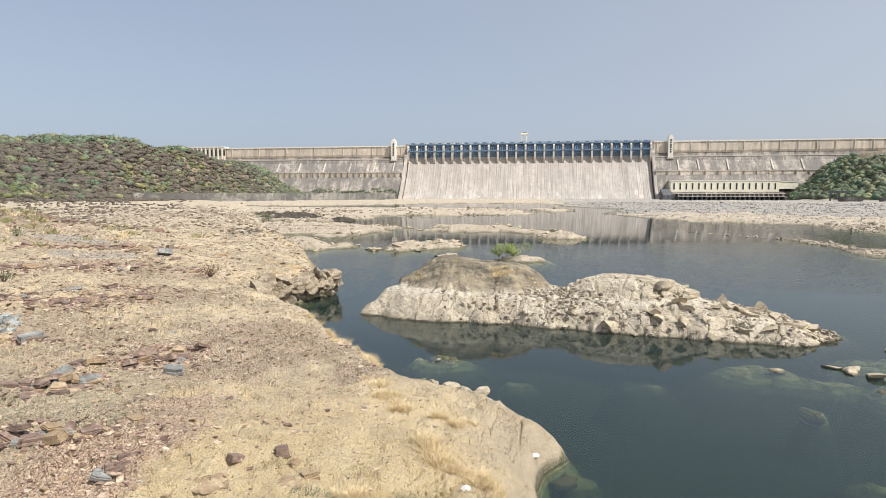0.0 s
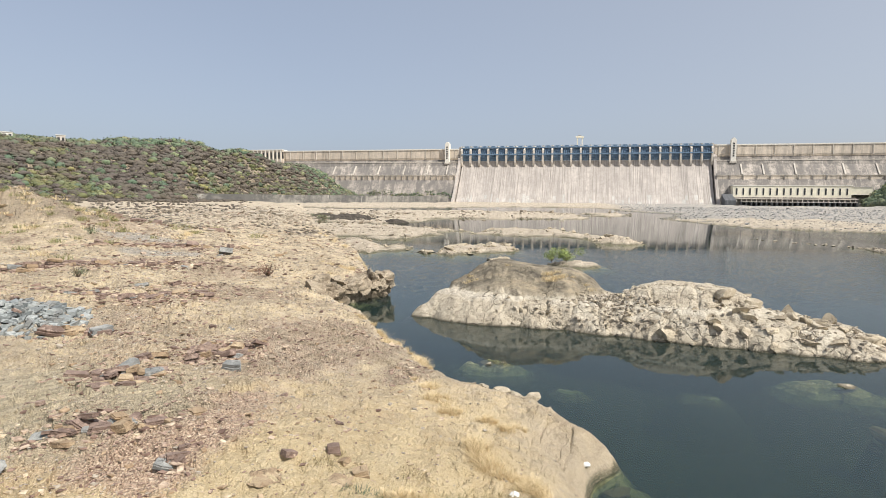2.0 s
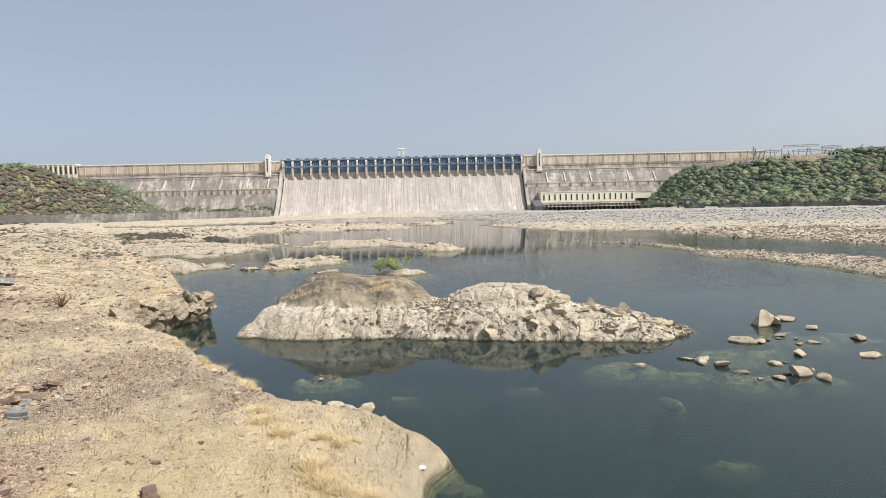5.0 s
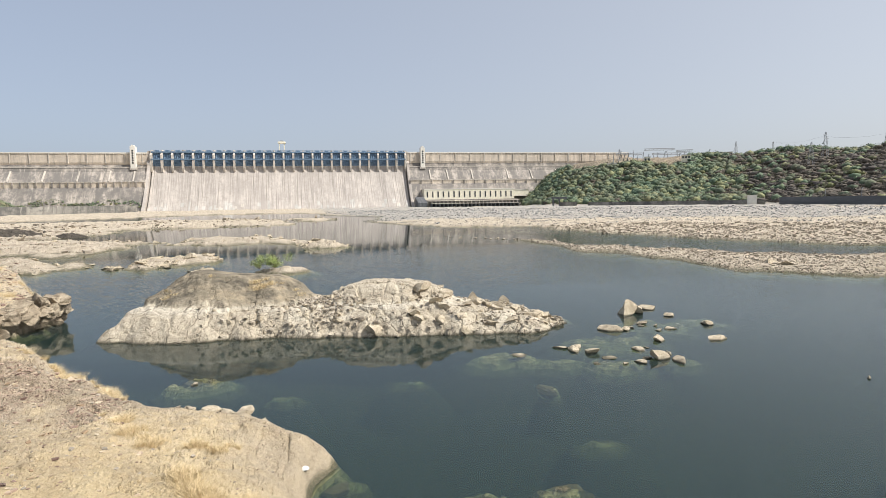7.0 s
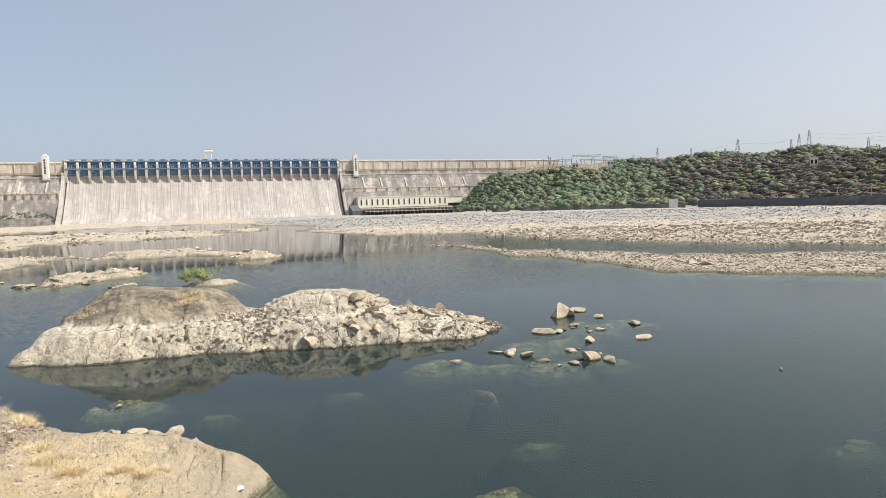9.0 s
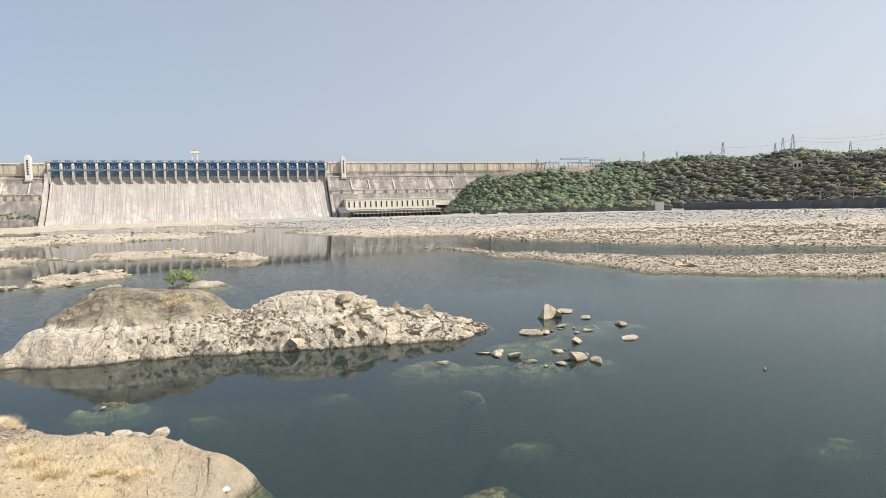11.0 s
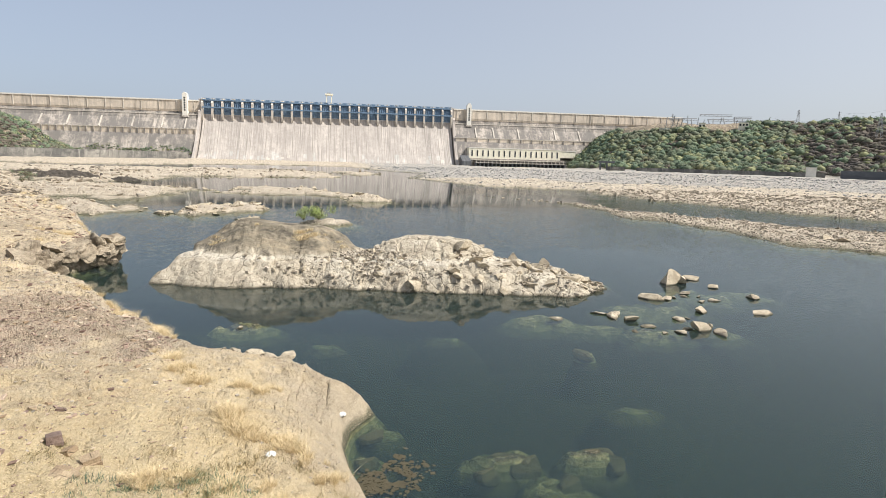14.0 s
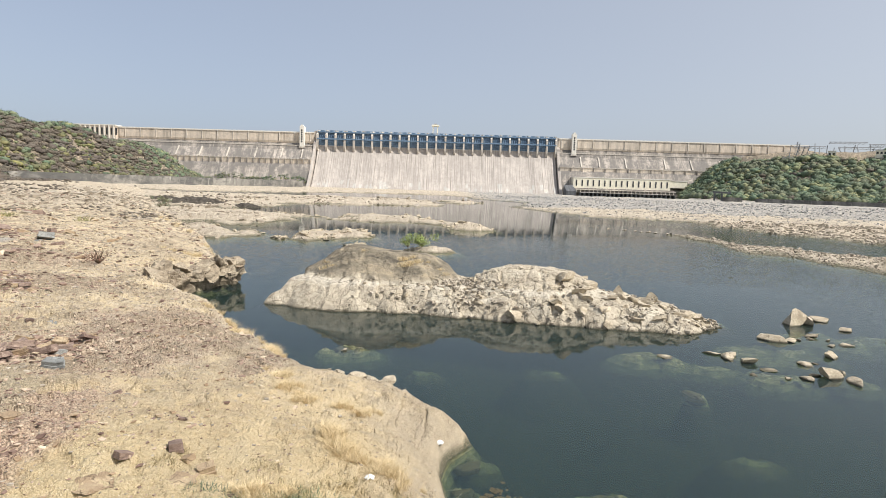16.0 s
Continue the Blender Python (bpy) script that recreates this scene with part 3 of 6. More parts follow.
ICO_F = np.array([[v.index for v in f.verts] for f in _ico.faces])
_ico.free()


def scatter_stones(name, xs, ys, zs, size, material, rng, cube=False, flat=1.0):
    """Many small angular stones in one mesh."""
    n = len(xs)
    bv, bf = (CUBE_V, CUBE_F) if cube else (ICO_V, ICO_F)
    v = bv[None] * rng.uniform(0.6, 1.25, (n, len(bv), 1))
    v = v * np.stack([rng.uniform(0.7, 1.4, n), rng.uniform(0.6, 1.2, n), flat * rng.uniform(0.4, 0.85, n)], 1)[:, None]
    v[..., 2] += (v[..., 0] * rng.normal(size=(n, 1)) + v[..., 1] * rng.normal(size=(n, 1))) * 0.22 * min(1.0, flat)
    a = rng.uniform(0, 6.283, n)
    c, s = np.cos(a)[:, None], np.sin(a)[:, None]
    v = np.stack([v[..., 0] * c - v[..., 1] * s, v[..., 0] * s + v[..., 1] * c, v[..., 2]], -1) * size[:, None, None]
    v += np.stack([xs, ys, zs], 1)[:, None]
    f = bf[None] + (np.arange(n) * len(bv))[:, None, None]
    return np_mesh(name, v.reshape(-1, 3), f.reshape(-1, 3), material)


def leaf_clumps(name, xs, ys, zs, rad, high, material, rng, leaves=36, leaf=0.22, parent=None, core=0.0):
    """Crowns of scattered leaf tufts, round each given place."""
    n = len(xs)
    d = rng.normal(size=(n, leaves, 3))
    d /= np.linalg.norm(d, axis=2, keepdims=True)
    d *= rng.uniform(0.45, 1.0, (n, leaves, 1)) ** 0.5
    lump = 1 + 0.35 * np.sin(d[..., 0:1] * 5 + rng.uniform(0, 6, (n, 1, 1))) * np.sin(d[..., 1:2] * 4 + rng.uniform(0, 6, (n, 1, 1)))
    c = d * lump * np.stack([rad, rad, high], 1)[:, None]
    c[..., 2] += high[:, None] * 0.9
    c += np.stack([xs, ys, zs], 1)[:, None]
    out = d / np.linalg.norm(d, axis=2, keepdims=True) + 0.26 * rng.normal(size=(n, leaves, 3)) + np.array([0, 0, 0.3])
    a = np.cross(out, rng.normal(size=(n, leaves, 3)))
    a /= np.linalg.norm(a, axis=2, keepdims=True)
    b = np.cross(out, a)
    b /= np.linalg.norm(b, axis=2, keepdims=True)
    s = (rad[:, None, None] * leaf * rng.uniform(0.6, 1.5, (n, leaves, 1)))
    q = np.stack([c - a * s, c + b * s * 1.3, c + a * s], 2)
    f = np.arange(n * leaves * 3).reshape(-1, 3)
    tone = rng.random(n)
    q, t = q.reshape(-1, 3), np.repeat(tone, leaves * 3)
    if core:
        v = ICO_V[None] * rng.uniform(0.75, 1.15, (n, len(ICO_V), 1)) * np.stack([rad, rad, high], 1)[:, None] * core
        v[..., 2] += high[:, None] * 0.9
        v = (v + np.stack([xs, ys, zs], 1)[:, None]).reshape(-1, 3)
        g = (ICO_F[None] + (np.arange(n) * len(ICO_V))[:, None, None]).reshape(-1, 3) + len(q)
        f = np.concatenate([f, g])
        q, t = np.concatenate([q, v]), np.concatenate([t, np.repeat(tone, len(ICO_V))])
    ob = np_mesh(name, q, f, material, parent, True)
    ob.data.attributes.new("tone", "FLOAT", "POINT").data.foreach_set("value", t.astype(np.float32))
    return ob


def tufts(name, xs, ys, zs, high, spread, material, rng, blades=90, width=0.012, parent=None):
    """Grass: bent blades that fan out from each given place."""
    n = len(xs)
    base = rng.normal(size=(n, blades, 2)) * spread[:, None, None] * 0.5
    lean = rng.normal(size=(n, blades, 2)) * 0.5 + base / (spread[:, None, None] + 1e-6) * 0.25
    h = high[:, None] * rng.uniform(0.45, 1.1, (n, blades))
    ang = rng.uniform(0, 3.1416, (n, blades))
    wx, wy = np.cos(ang) * width, np.sin(ang) * width
    bx, by, bz = xs[:, None] + base[..., 0], ys[:, None] + base[..., 1], zs[:, None] + 0 * h
    pts = []
    for t, w in ((0.0, 1.0), (0.55, 0.8), (1.0, 0.15)):
        px, py, pz = bx + lean[..., 0] * h * t ** 1.6, by + lean[..., 1] * h * t ** 1.6, bz - 0.05 + h * t * (1 - 0.15 * t)
        pts += [np.stack([px - wx * w, py - wy * w, pz], -1), np.stack([px + wx * w, py + wy * w, pz], -1)]
    v = np.stack(pts, 2).reshape(-1, 3)
    k = (np.arange(n * blades) * 6)[:, None, None]
    f = (np.array([[0, 1, 3, 2], [2, 3, 5, 4]])[None] + k).reshape(-1, 4)
    ob = np_mesh(name, v, f, material, parent)
    ob.data.attributes.new("tone", "FLOAT", "POINT").data.foreach_set("value", np.repeat(rng.random(n), blades * 6).astype(np.float32))
    return ob


# ---------------------------------------------------------------- the lie of the land
BANK = [(6, -80), (5, 0), (3.5, 9), (1.4, 15), (0.4, 18.3), (0.1, 20.0), (0.4, 21.2), (1.5, 22.8), (0.25, 24.8), (-1.7, 26.7), (-3.8, 27.3), (-5.5, 28.0),
        (-7.3, 30.0), (-9.1, 32.8), (-10.9, 36.0), (-13, 39.6), (-15.8, 43.3), (-18.6, 46.2), (-21.6, 49.2), (-22.6, 52), (-20.6, 56), (-19.6, 58.6), (-23, 65), (-28, 76), (-36, 93),
        (-46, 108), (-58, 130), (-68, 146), (-95, 205), (-150, 300), (-205, 420), (-290, 560), (-420, 760), (-1500, 900), (-1500, -80)]
FLATS = [  # outline, height, width of the edge
    ([(-46, 106), (-37, 103), (-33, 110), (-39, 123), (-52, 135), (-60, 132)], 1.2, 5),
    ([(-78, 140), (-59, 145), (-43, 134), (-41, 151), (-34, 162), (-42, 189), (-55, 194), (-69, 214), (-110, 210)], 1.0, 6),
    ([(-120, 225), (-79, 217), (-65, 230), (-68, 300), (-114, 410), (-240, 480)], 1.2, 10),
    ([(-27, 103), (-22, 100), (-21, 106), (-17, 110), (-12, 112), (-14, 120), (-21, 124), (-28, 116)], 0.9, 2),
    ([(-30, 104), (-28, 102), (-28, 106), (-31, 109)], 0.4, 1.5),
    ([(-16, 96), (-12, 95), (-13, 100), (-15, 101)], 0.6, 1.2),
    ([(-32, 174), (-15, 152), (-5, 161), (1, 141), (12, 140), (10, 156), (2, 176), (-7, 196), (-28, 190)], 0.7, 4),
    ([(-1, 141), (4, 137), (12, 139), (11, 148), (2, 151)], 1.5, 3),
    ([(-80, 262), (-62, 285), (-24, 295), (0, 302), (3, 355), (-18, 425), (-78, 440), (-150, 440), (-140, 300)], 1.2, 10),
    ([(4, 352), (24, 362), (27, 392), (18, 440), (8, 452), (0, 420)], 0.9, 6),
    ([(42, 345), (39, 318), (46, 268), (58, 236), (77, 226), (88, 200), (92, 156), (96, 126), (103, 106), (112, 95), (123, 82), (150, 40), (420, -80), (1500, -80), (1500, 1000), (120, 1000), (60, 420)], 1.3, 14),
    ([(54, 146), (57, 120), (56, 101), (57, 92), (58, 78), (58, 69), (69, 58), (80, 50), (110, 30), (150, 40), (108, 74), (96, 79), (77, 90), (65, 116), (59, 142)], 0.55, 3),
    ([(-420, 480), (-170, 540), (-100, 650), (-80, 690), (6, 690), (22, 600), (32, 500), (48, 462), (72, 430), (300, 500), (1500, 700), (1500, 3000), (-1500, 3000)], 1.6, 30),
    ([(-5.5, 91), (2, 91), (1, 96), (-4, 97)], 1.1, 2),
]
SHOALS = [(5.7, 19.0, 1.3, -0.14), (8.8, 18.8, 1.1, -0.14), (7.0, 17.0, 1.5, -0.35), (-5.2, 36.4, 2.0, -0.10), (-0.5, 33.3, 1.2, -0.4), (13.0, 23.1, 1.5, -0.5), (24.6, 17.4, 1.6, -0.5), (13.4, 36.8, 2.6, -0.15),
          (16.6, 35.2, 2.0, -0.3), (19.5, 33.4, 2.2, -0.2), (22.5, 39.0, 4.0, -0.3), (24.0, 33.0, 1.6, -0.4), (1.8, 21.9, 0.8, -0.2), (1.0, 19.6, 0.9, -0.2), (13.2, 29.6, 0.6, -0.12), (28.5, 43.2, 4.0, -0.3), (33.0, 43.5, 3.0, -0.4), (2.2, 16.4, 1.5, -0.25), (20.5, 47.5, 3.0, -0.2), (6.5, 34.5, 1.4, -0.55)]
LEFT_AZ = (-75, -60, -50, -44, -40, -36, -31, -28, -26, -24, -22.6, -20.5)
LEFT_EL = (86, 84, 83, 76, 74, 73, 68, 55, 50, 35, 12, -8)
LEFT_FOOT = (560, 580, 600, 620, 640, 660, 800, 880, 930, 970, 1000, 1020)
RIGHT_AZ = (21, 24.4, 26.5, 28.6, 31.7, 36.6, 40.5, 44, 47, 51.5, 56, 75)
RIGHT_EL = (-9, 44, 62, 69, 69, 64, 65, 70, 66, 64, 62, 58)
RIGHT_FOOT = (1060, 960, 920, 900, 870, 850, 825, 795, 765, 705, 625, 480)


def hill_height(az, dist, azs, els, feet, deep):
    foot = np.interp(az, azs, feet)
    top = 10 + np.interp(az, azs, els) * (foot + deep) / 1074.0
    top = np.where((az < azs[0]) | (az > azs[-1]), np.where(np.abs(az) > 20, top, -5), top)
    rise = smooth(0, 1, (dist - foot) / deep)
    return np.clip(top, 0, None) * (0.35 * np.clip((dist - foot) / deep, 0, 1) + 0.65 * rise)


def land(x, y, zones=False):
    """Height of the ground at x, y, and which kind of ground it is."""
    r = np.hypot(x, y)
    az = np.degrees(np.arctan2(x, y))
    wob = np.clip(r / 40, 0.35, 4.0)
    sx = x + wob * (1.3 + 1.1 * smooth(80, 130, r)) * ( fbm(x / (3.2 * wob), y / (3.2 * wob), 3, 3))
    sy = y + wob * (1.3 + 1.1 * smooth(80, 130, r)) * ( fbm(x / (3.2 * wob), y / (3.2 * wob), 3, 11))
    z = np.full_like(x, -2.6) + 0.9 * fbm(x / 6, y / 6, 3, 5)
    rock = np.zeros_like(x)
    for k, (poly, top, w) in enumerate(FLATS):
        px, py = [p[0] for p in poly], [p[1] for p in poly]
        close = np.flatnonzero((sx > min(px) - 9) & (sx < max(px) + 9) & (sy > min(py) - 9) & (sy < max(py) + 9))
        if not len(close):
            continue
        every = (x, y, z, rock)
        x, y, z, rock = x[close], y[close], z[close], rock[close]
        sd = inside(sx[close], sy[close], poly)
        h = np.where(sd > 0, top * (1 - np.exp(-np.clip(sd, 0, None) / w)), np.clip(sd, -9, 0) * 0.35)
        lumps = np.clip(sd / w, 0, 1) * (0.75 * fbm(x / 9, y / 9, 5, 20 + k, 0.6) + 0.24 * blocks(x, y, 2.6, 31))
        h = h + lumps * min(1.4, top)
        every[3][close] = np.where(h > z, 1.0, rock)
        every[2][close] = np.maximum(z, h)
        x, y, z, rock = every
    sd = inside(sx, sy, BANK)
    s = np.clip(sd, 0, None)
    bank = 1.3 * (1 - np.exp(-s / 0.7)) + 2.3 * (1 - np.exp(-s / 8.0)) + 0.0075 * s
    bank = bank + np.clip(s / 3, 0, 1) * (0.55 * fbm(x / 7.5, y / 7.5, 4, 40) + 0.13 * fbm(x / 1.1, y / 1.1, 4, 44) + np.clip(1.6 - r / 60, 0.3, 1) * 0.05 * blocks(x, y, 0.45, 46))
    bank = bank + np.clip(1.3 - s / 7, 0.12, 1) * np.clip(s * 2, 0, 1) * (0.11 * blocks(x, y, 1.5, 47) + 0.05 * blocks(x, y, 0.55, 49) + 0.10 * fbm(x / 0.55, y / 0.55, 4, 48, 0.6))
    near = np.clip(s / 2.5, 0, 1) * np.clip(1.5 - r / 80, 0, 1)
    crust = 0.17 * smooth(0.02, 0.06, fbm(x / 3.4, y / 2.6, 4, 52, 0.6)) + 0.09 * smooth(0.03, 0.07, fbm(x / 1.1, y / 0.9, 4, 54, 0.6)) + 0.05 * fbm(x / 0.35, y / 0.35, 2, 56)
    across = (x * 0.62 + y * 0.79) / 0.62 + 1.6 * fbm(x / 3.0, y / 3.0, 3, 58)
    ledge = 0.15 * np.mod(across, 1.0) * smooth(-0.02, 0.12, fbm(x / 4.2, y / 4.2, 3, 59)) * smooth(-9.5, -12, x)
    bank = bank + near * (crust * (0.3 + 0.7 * smooth(-6, -11, x)) + ledge)
    bank = bank + 6.0 * np.exp(-(r / 5.0) ** 2) * smooth(0, 4, s)
    bank = bank + 7.0 * np.exp(-(((x + 92) / 22) ** 2 + ((y - 74) / 17) ** 2)) * (1 + 0.5 * fbm(x / 8, y / 8, 3, 50) + 0.10 * blocks(x, y, 2.0, 51))
    bank = bank + 0.7 * np.exp(-(((x + 28) / 3.2) ** 2 + ((y - 23.5) / 3.0) ** 2))
    bank = np.where(sd > 0, bank, np.clip(sd, -9, 0) * 1.5)
    on_bank = bank > z
    z = np.maximum(z, bank)
    for mx, my, mr, top in SHOALS:
        d = np.hypot(x - mx, (y - my) * 1.3) / mr
        z = np.maximum(z, np.where(d < 2, top - 0.12 * d - 0.75 * np.clip(d - 0.35, 0, None) ** 2 + (0.40 * fbm(x * 0.9, y * 1.3, 4, 90, 0.6) + 0.10 * blocks(x, y, 0.9, 93)) * np.clip(2 - d, 0, 1), -9))
    pool = smooth(225, 250, x) * smooth(475, 455, x) * smooth(960, 1020, y)
    z = z * (1 - pool) - 1.6 * pool
    left = hill_height(az, r, LEFT_AZ, LEFT_EL, LEFT_FOOT, 240.0)
    right = hill_height(az, r, RIGHT_AZ, RIGHT_EL, RIGHT_FOOT, 300.0)
    hill = np.where(az < 0, left, right)
    hill = np.where((az < -75) | (az > 75), 0, hill)
    hill = hill * (1 + 0.16 * fbm(x / 90, y / 90, 4, 60)) + np.clip(hill, 0, 6) * 0.5 * fbm(x / 22, y / 22, 3, 66)
    z = z + hill
    if not zones:
        return z
    gravel = on_bank * np.clip(-0.62 + 2.4 * fbm(x / 6.5, y / 6.5, 3, 70), 0, 1) * smooth(10, 22, r)
    for gx, gy, ga, gb in ((-13.6, 28.0, 4.0, 6.6), (-10.9, 15.6, 1.7, 4.6), (-22.3, 39.6, 2.6, 2.0), (-27.0, 40.5, 3.0, 1.8), (-7.6, 26.0, 1.6, 2.0)):
        gravel = np.maximum(gravel, on_bank * smooth(1.25, 0.7, np.hypot((x - gx) / ga, (y - gy) / gb) + 0.5 * fbm(x / 1.5, y / 1.5, 3, 75)))
    bare = smooth(1.3, 0.6, np.hypot((x + 7.0) / 3.2, (y - 18) / 3.2) + 0.4 * fbm(x / 2, y / 2, 3, 79))
    gravel = gravel * (1 - on_bank * bare)
    stony = on_bank * smooth(14, 30, r)
    edge = on_bank * smooth(3.2, 0.8, s + 1.6 * fbm(x / 2, y / 2, 3, 77)) * 0.6
    rock = np.where(on_bank, np.maximum(edge, 0.75 * smooth(90, 240, r + 60 * fbm(x / 30, y / 30, 3, 95))), rock)
    far_right = (~on_bank) * smooth(20, 60, x) * smooth(0.02, 0.12, fbm(x / 160, y / 60, 3, 80) + smooth(230, 420, y + 0.5 * x) - 0.55)
    for gx, gy, ga, gb in ((-58.6, 70, 6.5, 3.2), (-45.5, 58, 5.0, 2.2)):
        far_right = np.maximum(far_right, on_bank * 0.75 * smooth(1.15, 0.8, np.hypot((x - gx) / ga, (y - gy) / gb) + 0.5 * fbm(x / 3, y / 3, 3, 87)))
    for gx, gy, ga, gb in ((-68, 76, 11, 6.0), (-38, 50, 9, 4), (-52, 66, 8, 3)):
        gravel = np.maximum(gravel, on_bank * 0.85 * smooth(1.2, 0.7, np.hypot((x - gx) / ga, (y - gy) / gb) + 0.6 * fbm(x / 3, y / 3, 3, 88)))
    heap = on_bank * np.exp(-(((x + 28) / 3.4) ** 2 + ((y - 23.5) / 3.2) ** 2) ** 2)
    # The last mask rises past the waterline to shade the undercut bank foot.
    return z, {"gravel": gravel, "stony": stony, "strata": on_bank * smooth(1.3, 0.6, np.hypot((x + 16.5) / 5.0, (y - 15.5) / 4.5) + 0.4 * fbm(x / 2, y / 2, 3, 85)), "rock": rock, "grey": np.clip(far_right + heap, 0, 1), "hill": np.maximum(smooth(0.5, 4, hill), 0.7 * smooth(0.2, 0.6, np.exp(-(((x + 92) / 22) ** 2 + ((y - 74) / 17) ** 2)) + 0.3 * fbm(x / 4, y / 4, 3, 86))), "wet_and_shade": smooth(0.36, 0.12, z + 0.25 * fbm(x / 0.6, y / 0.6, 3, 99))}


def at(x, y):
    return float(land(np.array([float(x)]), np.array([float(y)]))[0])


def build_ground():
    az = np.concatenate([np.linspace(-75, -53, 30, endpoint=False), np.linspace(-53, 8, 640, endpoint=False), np.linspace(8, 60, 190, endpoint=False), np.linspace(60, 285, 60, endpoint=False)])
    rad = np.concatenate([np.linspace(0.001, 8, 10, endpoint=False), np.geomspace(8, 160, 420, endpoint=False), np.geomspace(160, 4500, 110)])
    a, r = np.meshgrid(np.radians(az), rad)
    x, y = r * np.sin(a), r * np.cos(a)
    z, zone = land(x.ravel(), y.ravel(), True)
    v = np.stack([x.ravel(), y.ravel(), z], 1)
    ob = np_mesh("ground", v, grid_faces(len(rad), len(az), True), MAT["ground"])
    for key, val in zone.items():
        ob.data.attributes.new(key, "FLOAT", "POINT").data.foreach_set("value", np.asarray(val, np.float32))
    tagged(ob, "rocky sand-coloured river bank, boulder flats and scrub hills", "ground", kind="structure")


def build_water():
    az = np.radians(np.linspace(0, 360, 96, endpoint=False))
    rad = np.geomspace(2, 1150, 40)
    a, r = np.meshgrid(az, rad)
    v = np.stack([r * np.sin(a), r * np.cos(a), 0 * r], -1).reshape(-1, 3)
    ob = np_mesh("water", v, grid_faces(len(rad), len(az), True), MAT["water"])
    tagged(ob, "calm dark blue-green river water with faint ripples", "water", kind="structure")


    for k, depth in enumerate((-0.13, -0.3, -0.55, -0.9)):
        layer = np_mesh("water_depth", v + np.array([0, 0, depth]), grid_faces(len(rad), len(az), True), MAT["murk"], ob)
        layer.visible_shadow = False


build_ground()
build_water()

# ---------------------------------------------------------------- the dam
DAM_M = pose(0, 1220, 0, 0, 0, -1.7)
GATES = 26
SP0, SP1 = -245.0, 227.0
BAY = (SP1 - SP0) / GATES


def face_v(w):
    """Downstream offset of the spillway face at the height w."""
    if w > 84:
        return 0.0
    t = (84 - w) / 82.0
    return -(4 * t + 50 * t ** 1.25 + 9 * max(0.0, t - 0.8) * t)


